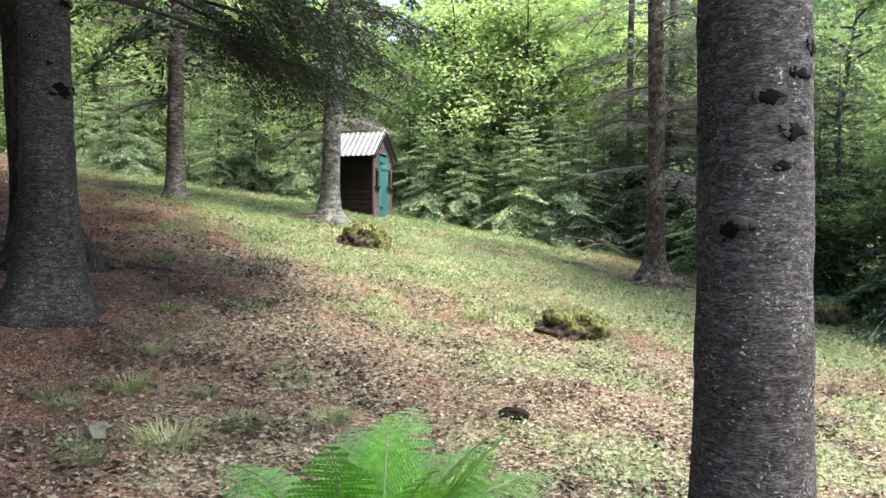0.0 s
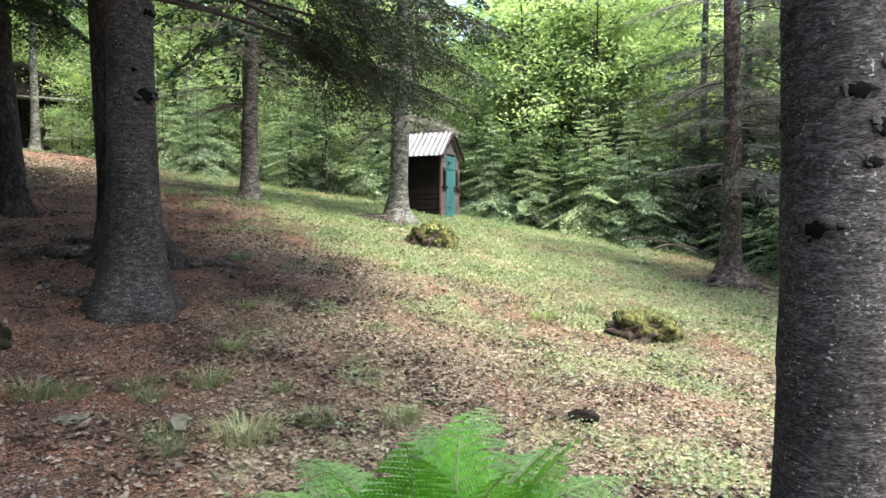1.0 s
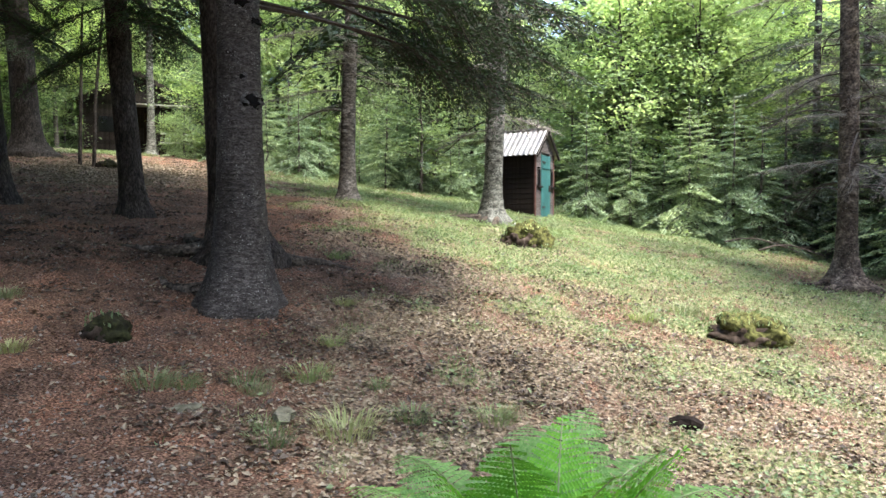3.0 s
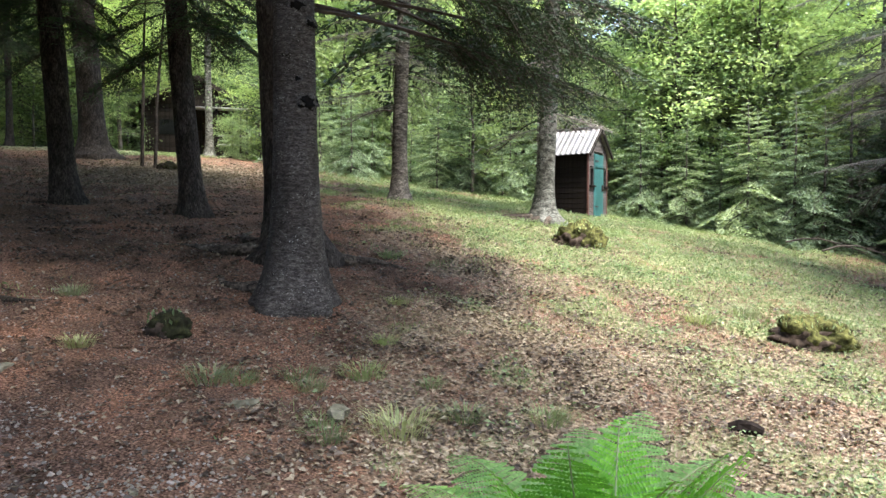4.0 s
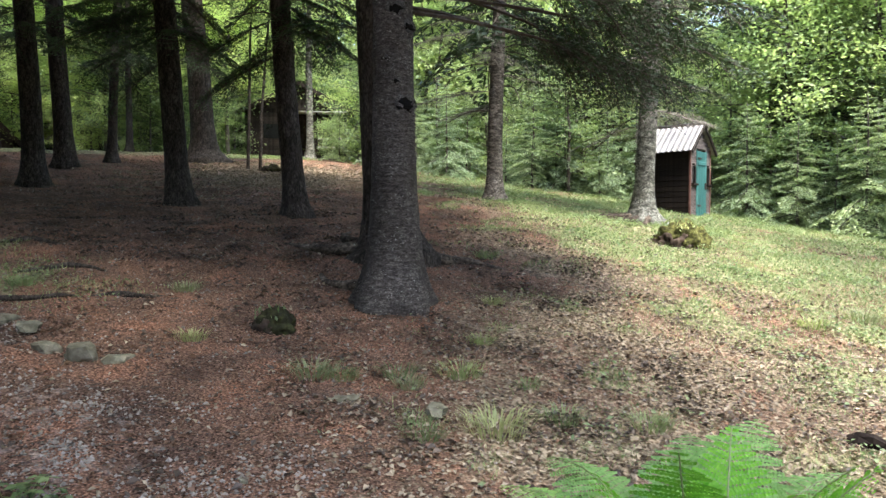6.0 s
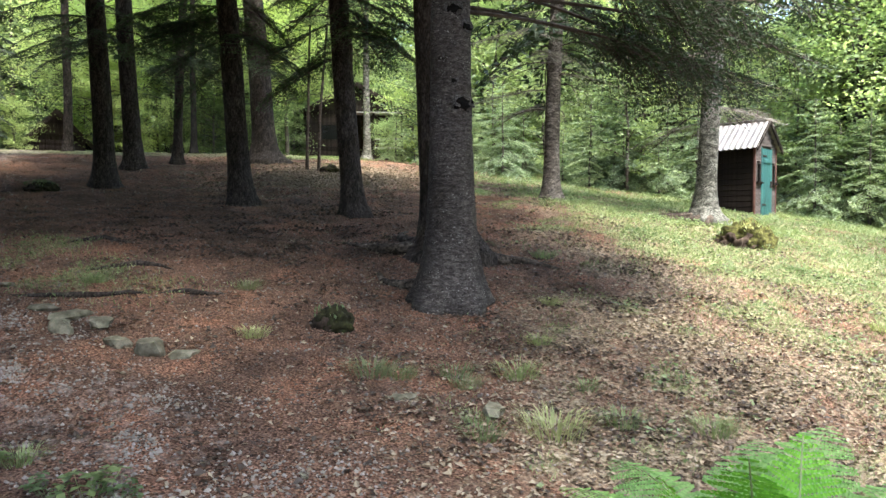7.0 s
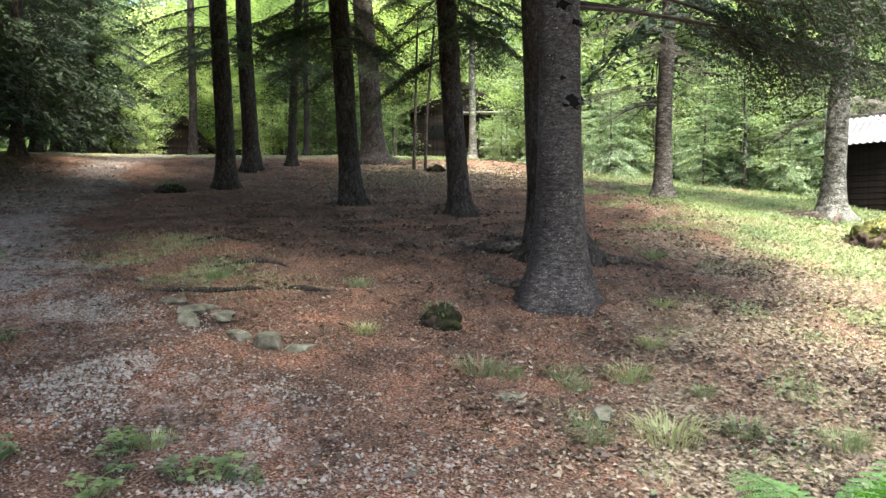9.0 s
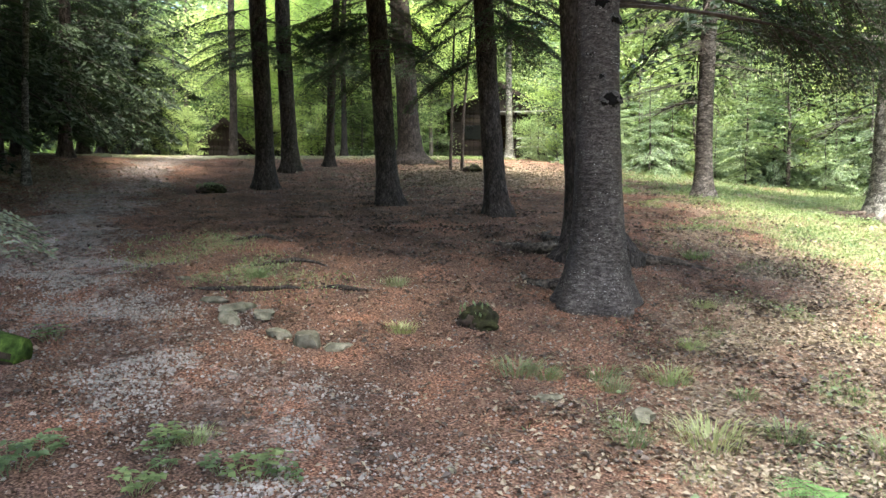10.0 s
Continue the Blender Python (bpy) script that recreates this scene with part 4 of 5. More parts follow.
# ---- the wooden privy ----
def outhouse():
    L, W, EAVE, APEX = 1.15, 1.2, 1.71, 2.28
    base = gz(-1.77, 18.11) - 0.05
    t = thing("outhouse", pose(-1.77, 18.11, base, 0, 0, -18), "small wooden privy with teal door and ribbed metal roof", "outhouse")
    # walls: front at x = 0, body to -x, near side at y = 0
    core = box(L - 0.06, 0.05, EAVE, (-L / 2, 0.045, 0))
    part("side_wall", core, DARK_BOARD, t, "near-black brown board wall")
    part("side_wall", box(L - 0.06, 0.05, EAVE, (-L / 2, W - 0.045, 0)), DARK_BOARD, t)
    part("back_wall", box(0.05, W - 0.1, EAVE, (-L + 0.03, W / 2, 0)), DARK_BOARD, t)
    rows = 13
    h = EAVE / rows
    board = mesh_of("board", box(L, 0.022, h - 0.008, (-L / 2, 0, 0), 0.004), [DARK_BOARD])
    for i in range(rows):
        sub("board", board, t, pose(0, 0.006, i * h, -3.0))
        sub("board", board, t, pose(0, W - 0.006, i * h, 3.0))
    # front: lap siding left and right of the door, with a window hole each side
    d0, d1 = 0.37, 0.90
    wz0, wz1 = 0.86, 1.26
    holes = ((0.12, 0.30), (0.97, 1.12))
    rows = 18
    h = EAVE / rows
    for y0, y1, (ha, hb) in ((0.0, d0, holes[0]), (d1, W, holes[1])):
        for i in range(rows):
            z = i * h
            spans = [(y0, y1)] if z + h < wz0 or z > wz1 else [(y0, ha), (hb, y1)]
            for a, b in spans:
                sub("siding_board", part_mesh(0.024, b - a, h - 0.006), t, pose(-0.004, (a + b) / 2, z, 0, 5.0, 0))
        w = new("window")
        w.parent = t
        w.matrix_basis = pose(0, (ha + hb) / 2, wz0)
        part("pane", box(0.008, hb - ha, wz1 - wz0, (-0.03, 0, 0), 0), DARK_GLASS, w)
        part("frame", box(0.035, 0.025, wz1 - wz0 + 0.04, (0.012, -(hb - ha) / 2, -0.02)).merge(box(0.035, 0.025, wz1 - wz0 + 0.04, (0.012, (hb - ha) / 2, -0.02))).merge(box(0.035, hb - ha + 0.02, 0.03, (0.012, 0, wz1 - wz0))), IRON, w, "dark frame")
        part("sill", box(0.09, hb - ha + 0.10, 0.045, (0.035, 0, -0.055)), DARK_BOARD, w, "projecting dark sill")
    # gable boards
    n = 6
    gh = (APEX - EAVE) / n
    for i in range(n):
        half = (W / 2) * (1 - (i + 0.35) / n)
        sub("siding_board", part_mesh(0.024, max(0.08, 2 * half), gh - 0.005), t, pose(-0.004, W / 2, EAVE + i * gh, 0, 5.0, 0))
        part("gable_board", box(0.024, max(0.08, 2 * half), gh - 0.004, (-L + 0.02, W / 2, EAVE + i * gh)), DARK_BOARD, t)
    for y in (0.012, W - 0.012):
        part("corner_board", box(0.05, 0.05, EAVE, (0.0, y, 0)), RED_TRIM, t, "dull red corner board")
    # door of upright planks
    door = new("door")
    door.parent = t
    tagged(door, "teal painted plank door")
    pw = (d1 - d0) / 4
    for i in range(4):
        part("plank", box(0.03, pw - 0.006, 1.58, (0.02, d0 + pw * (i + 0.5), 0.06), 0.004), TEAL, door)
    part("ledge", box(0.02, d1 - d0 - 0.06, 0.09, (0.043, (d0 + d1) / 2, 1.3)), TEAL, door)
    part("handle", box(0.05, 0.03, 0.16, (0.055, d1 - 0.08, 0.72)), IRON, door, "dark iron handle")
    part("hinge", box(0.012, 0.2, 0.04, (0.045, d0 + 0.1, 1.45)), IRON, door)
    part("hinge", box(0.012, 0.2, 0.04, (0.045, d0 + 0.1, 0.3)), IRON, door)
    part("door_frame", box(0.035, 0.035, 1.64, (0.015, d0 - 0.012, 0.02)).merge(box(0.035, 0.035, 1.64, (0.015, d1 + 0.012, 0.02))), TEAL, t)
    # roof: two slopes of ribbed panels
    over_e, over_g = 0.16, 0.14
    run = W / 2 + over_e
    slope = (APEX - EAVE) / (W / 2)
    for sgn in (-1, 1):
        roof = new("roof_slope")
        roof.parent = t
        tagged(roof, "pale ribbed metal roof slope")
        panels = 5
        pl = (L + 2 * over_g) / panels
        for i in range(panels):
            xs, prof = [], []
            for k in range(9):
                xs.append(-L - over_g + pl * (i + k / 8))
                prof.append(0.02 if k in (1, 2, 5, 6) else 0.0)
            top = [(x, W / 2, APEX + 0.05 + p) for x, p in zip(xs, prof)]
            low = [(x, W / 2 + sgn * run, APEX + 0.05 + p - slope * run) for x, p in zip(xs, prof)]
            vs = top + low + [(a, b, c - 0.012) for a, b, c in top + low]
            q = [[k, k + 1, 10 + k, 9 + k] if sgn < 0 else [k + 1, k, 9 + k, 10 + k] for k in range(8)]
            q += [[18 + k + 1, 18 + k, 27 + k, 28 + k] if sgn < 0 else [18 + k, 18 + k + 1, 28 + k, 27 + k] for k in range(8)]
            q += [[9 + k, 10 + k, 28 + k, 27 + k] for k in range(8)]
            part("roof_panel", Geo().add(vs, np.array(q)), ROOF_METAL, roof)
        for xx in (over_g - 0.02, -L - over_g + 0.02):
            ang = math.atan(slope) * -sgn
            rl = run / math.cos(math.atan(slope))
            g = box(0.03, rl, 0.10, (0, 0, -0.075))
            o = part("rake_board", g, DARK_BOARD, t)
            o.matrix_basis = pose(xx, W / 2 + sgn * run / 2, APEX + 0.045 - slope * run / 2, math.degrees(ang), 0, 0)
    part("ridge_cap", box(L + 2 * over_g, 0.14, 0.012, (-L / 2, W / 2, APEX + 0.066)), ROOF_METAL, t)
    return t


BOARD_MESHES = {}


def part_mesh(d, w, h):
    key = (round(d, 3), round(w, 3), round(h, 3))
    if key not in BOARD_MESHES:
        BOARD_MESHES[key] = mesh_of("siding_board", box(d, w, h, (0, 0, 0), 0.004), [SIDING])
    return BOARD_MESHES[key]


outhouse()


# ---- cabins beyond the crest ----
def lap_wall(parent, w, h, m, material, rows, name="wall_board"):
    me = mesh_of(name, box(w, 0.03, h / rows - 0.012, (0, 0, 0), 0.004), [material])
    for i in range(rows):
        sub(name, me, parent, m @ pose(0, 0, i * h / rows, -4))


def cabin(name, place, w, d, eave, apex, label, wall_mat, roof_mat, rows, porch=False):
    """Gable towards -y."""
    t = thing(name, place, label, "cabin", "cabins beyond the crest")
    bm = bmesh.new()
    vs = [bm.verts.new(p) for p in ((-w / 2, 0, -0.6), (w / 2, 0, -0.6), (w / 2, 0, eave), (0, 0, apex), (-w / 2, 0, eave))]
    face = bm.faces.new(vs)
    ext = bmesh.ops.extrude_face_region(bm, geom=[face])
    for e in ext["geom"]:
        if isinstance(e, bmesh.types.BMVert):
            e.co.y += d
    bmesh.ops.recalc_face_normals(bm, faces=bm.faces[:])
    part("wall", from_bm(bm), wall_mat, t)
    lap_wall(t, w - 0.02, eave, pose(0, -0.02, 0), wall_mat, rows)
    for i in range(5):
        gh = (apex - eave) / 5
        part("gable_board", box((w - 0.05) * (1 - (i + 0.4) / 5), 0.03, gh - 0.01, (0, -0.02, eave + i * gh)), wall_mat, t)
    slope = math.atan2(apex - eave, w / 2)
    run = w / 2 + 0.3
    for s in (-1, 1):
        o = part("roof", box(run / math.cos(slope), d + 0.7, 0.06, (0, d / 2, 0)), roof_mat, t)
        o.matrix_basis = pose(s * run / 2, 0, apex + 0.03 - math.tan(slope) * run / 2, 0, math.degrees(slope) * s, 0)
        o = part("barge_board", box(run / math.cos(slope), 0.03, 0.14, (0, -0.36, -0.1)), wall_mat, t)
        o.matrix_basis = pose(s * run / 2, 0, apex + 0.02 - math.tan(slope) * run / 2, 0, math.degrees(slope) * s, 0)
    return t


x, y = polar(35.7, 31.0)
cb = cabin("log_cabin", pose(x, y, gz(x, y) - 0.05, 0, 0, 30), 4.0, 5.0, 2.25, 3.3, "dark brown log cabin with a pale porch roof", CABIN_BOARD, CABIN_BOARD, 13)
o = part("porch_roof", box(2.5, 1.7, 0.05, (0, 0, 0)), PALE_WALL, cb, "thin pale porch roof")
o.matrix_basis = pose(0.85, -0.8, 1.95, 6, 0, 0)
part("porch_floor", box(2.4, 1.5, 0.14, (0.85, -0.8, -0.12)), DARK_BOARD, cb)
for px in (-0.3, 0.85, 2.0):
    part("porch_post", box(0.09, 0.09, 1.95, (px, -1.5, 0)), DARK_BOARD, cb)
for pz in (0.45, 0.8):
    part("porch_rail", box(1.1, 0.05, 0.06, (1.42, -1.5, pz)), PALE_WALL, cb, "weathered pale rail")
part("cabin_door", box(0.8, 0.05, 1.8, (0.6, -0.06, 0)), ROT_WOOD, cb)
part("cabin_window", box(0.7, 0.03, 0.6, (-1.1, -0.05, 1.0)), DARK_GLASS, cb)
x, y = polar(57.0, 33.0)
cabin("shed", pose(x, y, gz(x, y) + 0.15, 0, 0, 62), 2.1, 2.6, 0.45, 1.58, "low brown board shed with a steep gable", SHED_BOARD, CABIN_BOARD, 4)
x, y = polar(61.0, 39.0)
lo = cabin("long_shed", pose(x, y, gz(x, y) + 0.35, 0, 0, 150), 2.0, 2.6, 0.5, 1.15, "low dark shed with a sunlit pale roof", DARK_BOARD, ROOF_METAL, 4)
x, y = polar(52.95, 37.5)
cabin("white_shed", pose(x, y, gz(x, y) + 0.3, 0, 0, 53), 1.1, 2.0, 2.0, 2.4, "pale painted shed between dark trunks", PALE_WALL, ROOF_METAL, 9)
# pale slim trunk beside the porch
x, y = polar(34.9, 26.6)
bt = thing("birch_tree", pose(x, y, gz(x, y)), "slim pale-barked tree in front of the cabin", "tree")
part("trunk", trunk_geo(0.27, 9, (0.0, 0.0), 1.5, 77, 12), BARK_PALE, bt, smooth=True)
sub("crown", LEAFY[2][1], bt, pose(0, 0, 3.6))
bt = thing("birch_tree", pose(-16.4, 5.9, gz(-16.4, 5.9)), "thin pale birch trunk among dark hemlocks on the bank", "tree")
part("trunk", trunk_geo(0.15, 9, (0.02, 0.0), 1.3, 79, 10), BARK_PALE, bt, smooth=True)
sub("crown", LEAFY[2][1], bt, pose(0.1, 0, 4.2, 0, 0, 120))
# pair of thin saplings on the crest
for i, (x, y) in enumerate([(-13.06, 15.77), (-12.75, 15.9)]):
    st = thing("sapling", pose(x, y, gz(x, y)), "thin dark-stemmed sapling with sparse leaves", "tree", "crest saplings")
    part("trunk", tube([(0, 0, -0.1), (0.03, 0.02, 1.5), (0.1 + 0.15 * i, 0.0, 3.5), (0.15 + 0.3 * i, 0.1, 6)], [0.05, 0.042, 0.03, 0.012], 7), BARK_PINE, st, smooth=True)
    sub("crown", LEAFY[1][1], st, pose(0.1, 0, 3.4, 0, 0, 50 * i))


# ---- stumps, stones and moss ----
def lump(seed, sx, sy, sz, rough=0.25, flat_top=None, detail=3, freq=2.2):
    bm = bmesh.new()
    bmesh.ops.create_icosphere(bm, subdivisions=detail, radius=1.0)
    off = Vector((seed * 3.1, seed * 1.7, seed * 0.9))
    for v in bm.verts:
        k = 1 + rough * noise.noise(v.co * freq + off) + 0.4 * rough * noise.noise(v.co * freq * 3 + off) + 0.15 * rough * noise.noise(v.co * freq * 8 + off)
        v.co = v.co * k
        if flat_top is not None and v.co.z > flat_top:
            v.co.z = flat_top + 0.25 * (v.co.z - flat_top)
        v.co = Vector((v.co.x * sx, v.co.y * sy, v.co.z * sz))
    return from_bm(bm)


def stone(x, y, sx, sy, sz, seed, label, turn=0.0, material=None, name="stone", sink=0.35):
    o = part(name, lump(seed, sx, sy, sz * 1.25, 0.6, 0.6, 2, 1.6), material or ROCK, smooth=False)
    o.matrix_world = pose(x, y, float(floor_z(x, y)) + sz * (0.5 - sink), 4 * math.sin(seed), 5 * math.cos(seed * 2), turn)
    return tagged(o, label, "stone", "stones by the track")


for i, (x, y, sx, sy, sz, lb) in enumerate([
        (-4.98, 3.93, 0.15, 0.10, 0.12, "grey-green angular stone at the track's edge"), (-5.28, 3.86, 0.10, 0.07, 0.08, "dark grey stone with a pale end"), (-4.72, 4.05, 0.13, 0.08, 0.05, "low grey stone half sunk in needles"),
        (-6.25, 4.10, 0.24, 0.13, 0.055, "flat pale grey stone slab"), (-5.85, 4.12, 0.16, 0.10, 0.06, "flat grey stone beside the track"), (-6.02, 3.85, 0.15, 0.09, 0.10, "tilted grey stone by the track"), (-6.6, 4.05, 0.12, 0.08, 0.05, "small pale stone by the track"),
        (-2.92, 4.47, 0.13, 0.08, 0.035, "flat grey stone sunk in needle litter"), (-2.30, 4.75, 0.13, 0.09, 0.06, "pale stone beside a grass tuft"), (-2.72, 3.12, 0.035, 0.025, 0.02, "small white pebble on the needles"),
        (-7.6, 4.3, 0.10, 0.07, 0.04, "small grey stone on the hump"), (-10.6, 3.4, 0.16, 0.1, 0.1, "pale stone by the bank")]):
    stone(x, y, sx, sy, sz, i + 1, lb, 37 * i)


def mossy(name, x, y, sx, sy, sz, seed, label, category, wood_low=0.55, moss=None):
    t = thing(name, pose(x, y, gz(x, y)), label, category)
    o = part("core", lump(seed, sx * 0.8, sy * 0.75, sz * 0.72, 0.5, 0.8, 4, 2.4), ROT_WOOD, t, "dark rotten wood", smooth=True)
    o.matrix_basis = pose(-0.08 * sx, -0.22 * sy, 0)
    cap = lump(seed + 0.4, sx * 1.0, sy * 0.9, sz * 0.85, 0.36, None, 4, 2.2)
    o = part("moss_cap", cap, moss or MOSS, t, "yellow-green moss" if moss is None else "dark moss", smooth=True)
    o.matrix_basis = pose(0.22 * sx, 0.12 * sy, sz * wood_low * 0.5, 0, 8, 0)
    r = np.random.default_rng(int(seed * 10))
    k = 170 if sx > 0.3 else 24
    a = r.uniform(0, 6.28, k)
    q = np.sqrt(r.random(k))
    c = np.stack([sx * 1.1 * q * np.cos(a), sy * 1.1 * q * np.sin(a), sz * (0.35 + 0.8 * np.sqrt(np.clip(1 - q ** 2, 0, 1))) + 0.02], 1)
    d = np.stack([0.5 * r.standard_normal(k), 0.5 * r.standard_normal(k), np.abs(r.standard_normal(k)) + 0.5], 1)
    v, f = blades(c, d, r.standard_normal((k, 3)), r.uniform(0.03, 0.08, k), r.uniform(0.012, 0.03, k))
    tagged(part("moss_fringe", Geo().add(v, f), GRASS, t), kind="stuff")
    return t


mossy("stump", -1.5, 12.95, 0.44, 0.32, 0.36, 3, "rotten mossy stump in the sunlit grass", "stump")
mossy("stump", 1.66, 9.6, 0.48, 0.34, 0.28, 5, "low moss-covered stump with a dark hollow face", "stump")
mossy("stump", 6.2, 11.7, 0.38, 0.36, 0.36, 8, "grey broken stump with a sprig beside it", "stump", 0.4)
mossy("mossy_stone", -4.27, 5.38, 0.19, 0.16, 0.17, 11, "small dark stone with a dull mossy top", "stone", 0.4, MOSS_DARK)
mossy("stump", -12.45, 15.95, 0.28, 0.24, 0.20, 13, "small dark rotten stump beside thin saplings", "stump", 0.3, MOSS_DARK)
mossy("stump", -14.1, 8.75, 0.34, 0.28, 0.16, 15, "low dark rotten stump at the track's edge", "stump", 0.3, MOSS_DARK)
lg = thing("mossy_log", pose(-6.62, 1.95, gz(-6.62, 1.95) + 0.05, 0, 0, 25), "short log covered in bright green moss", "log")
part("log", tube([(-0.6, 0, 0), (-0.3, 0.02, 0.02), (0.0, 0, 0.03), (0.3, -0.02, 0.0), (0.42, 0, -0.01)], [0.12, 0.14, 0.14, 0.13, 0.11], 14, 0.06, 2), ROT_WOOD, lg, smooth=True)
part("moss", tube([(-0.6, 0, 0.05), (-0.3, 0.02, 0.07), (0.0, 0, 0.08), (0.3, -0.02, 0.03), (0.44, 0, 0.015)], [0.12, 0.14, 0.145, 0.135, 0.115], 14, 0.07, 4), MOSS_GREEN, lg, smooth=True)
# exposed roots across the hump
for i, (x, y, ln, deg) in enumerate([(-6.75, 4.55, 1.5, 35), (-7.2, 5.5, 1.2, 28), (-8.6, 6.1, 1.0, 40), (-5.9, 5.2, 0.8, 30)]):
    s = np.linspace(-0.5, 0.5, 9)
    rx = x + ln * s * math.cos(radians(deg)) + 0.05 * np.sin(9 * s)
    ry = y + ln * s * math.sin(radians(deg)) + 0.07 * np.sin(7 * s + i)
    rz = floor_z(rx, ry) + 0.02 - 0.12 * s ** 2
    o = part("surface_root", tube(np.stack([rx, ry, rz], 1), 0.034 - 0.05 * np.abs(s), 7, 0.12, i), BARK_PINE, smooth=True)
    tagged(o, "dark exposed root across the needle floor", "root", "surface roots")
# fallen branches under the right-hand spruce
for i, (x, y, deg, size) in enumerate([(3.2, 16.6, 15, 1.5), (2.6, 17.2, -10, 1.3), (5.6, 15.6, 160, 1.4), (4.8, 17.5, 30, 1.5)]):
    o = new("fallen_branch", DEAD[i % 4])
    o.matrix_world = pose(x, y, gz(x, y) + 0.14, 8, -6, deg) @ Matrix.Diagonal((size, size, size, 1))
    tagged(o, "bare grey branch lying on the wood's edge", "branch", "fallen branches")
o = part("bark_piece", tube([(-0.13, 0, 0), (-0.05, 0.01, 0.02), (0.05, 0, 0.025), (0.13, -0.01, 0.01)], [0.05, 0.065, 0.06, 0.035], 9, 0.1, 3), DARK_BOARD, smooth=False)
o.matrix_world = pose(0.62, 6.25, gz(0.62, 6.25) + 0.03, 0, 0, -14)
tagged(o, "dark curled piece of bark on leaf litter", "bark")


# ---- fern in front ----
def frond(length, seed, pairs=26, lift=1.05, arch=0.75):
    r = np.random.default_rng(seed)
    g = Geo()
    t = np.linspace(0, 1, 12)
    ang = lift - (lift + arch * 0.5) * t ** 1.3
    step = length / 11
    xs = np.concatenate([[0], np.cumsum(np.cos(ang[:-1]) * step)])
    zs = np.concatenate([[0], np.cumsum(np.sin(ang[:-1]) * step)])
    ax = np.stack([xs, 0.03 * np.sin(4 * t + seed), zs], 1)
    g.merge(tube(ax, 0.006 * (1 - 0.8 * t) + 0.001, 5), slot=0)
    C, D, N, L, Wd = [], [], [], [], []
    for i in range(pairs):
        s = 0.2 + 0.79 * i / (pairs - 1)
        o = np.array([np.interp(s, t, ax[:, j]) for j in range(3)])
        tg = np.array([np.interp(min(1, s + 0.03), t, ax[:, j]) for j in range(3)]) - o
        tg = tg / (np.linalg.norm(tg) + 1e-9) if s < 0.98 else np.array([math.cos(ang[-1]), 0, math.sin(ang[-1])])
        nrm = np.cross(tg, [0, 1, 0])
        nrm = nrm if nrm[2] > 0 else -nrm
        pl = 0.21 * length * math.sin(math.pi * min(1, 0.16 + 0.84 * (s - 0.2) / 0.8) ** 0.75) ** 0.85 + 0.012
        for sd in (-1, 1):
            d = 0.42 * tg + sd * np.array([0, 1.0, 0]) - 0.12 * nrm + 0.05 * r.standard_normal(3)
            d /= np.linalg.norm(d)
            m = max(3, int(pl / 0.0125))
            q = (np.arange(m) + 0.6) / m
            pts = o + d * (pl * q)[:, None] - nrm * (0.12 * pl * q ** 2)[:, None]
            for s2 in (-1, 1):
                e = np.cross(nrm, d) * s2 + 0.35 * d
                ln = 0.16 * pl * (1 - q) ** 0.6 + 0.006
                C.append(pts + e * (ln * 0.45)[:, None])
                D.append(np.tile(e, (m, 1)))
                N.append(np.tile(nrm, (m, 1)))
                L.append(ln)
                Wd.append(np.full(m, 0.0175))
    c = np.concatenate(C)
    v, f = blades(c, np.concatenate(D), np.concatenate(N) + 0.15 * r.standard_normal(c.shape), np.concatenate(L), np.concatenate(Wd), 0.1)
    g.add(v, f, 1)
    return g


FROND = [mesh_of("frond", frond(1.25, i, lift=1.42 - 0.08 * i, arch=0.5), [GRASS, FERN]) for i in range(3)]


def fern(x, y, fronds, label):
    t = thing("fern", pose(x, y, gz(x, y)), label, "fern", "ferns")
    for i, (deg, size, tip) in enumerate(fronds):
        sub("frond", FROND[i % 3], t, pose(0, 0, 0, 0, tip, deg) @ Matrix.Diagonal((size, size, size, 1)))
    return t


fern(-0.30, 2.62, [(100, 0.95, -6), (55, 1.0, 2), (140, 1.0, 4), (8, 0.95, 8), (180, 1.0, 12), (-30, 0.85, 5), (212, 0.9, 8), (-80, 0.8, 0), (262, 0.8, 0), (75, 1.0, -12), (28, 1.0, 4), (160, 0.95, 6)], "bright green fern with arching feathery fronds")
FROND_DEEP = [mesh_of("frond", frond(1.15, 8 + i, lift=1.5, arch=-1.3), [GRASS, FERN_DEEP]) for i in range(2)]
young = fern(-0.26, 2.36, [], "deep green young fern with upright curled fronds")
for i, (deg, size, tip) in enumerate([(-95, 1.06, -4), (-60, 1.02, 0), (-130, 0.98, 0), (80, 0.96, -3), (10, 1.0, 2), (-20, 1.02, -2)]):
    sub("frond", FROND_DEEP[i % 2], young, pose(0, 0, 0, 0, tip, deg) @ Matrix.Diagonal((size, size, size, 1)))


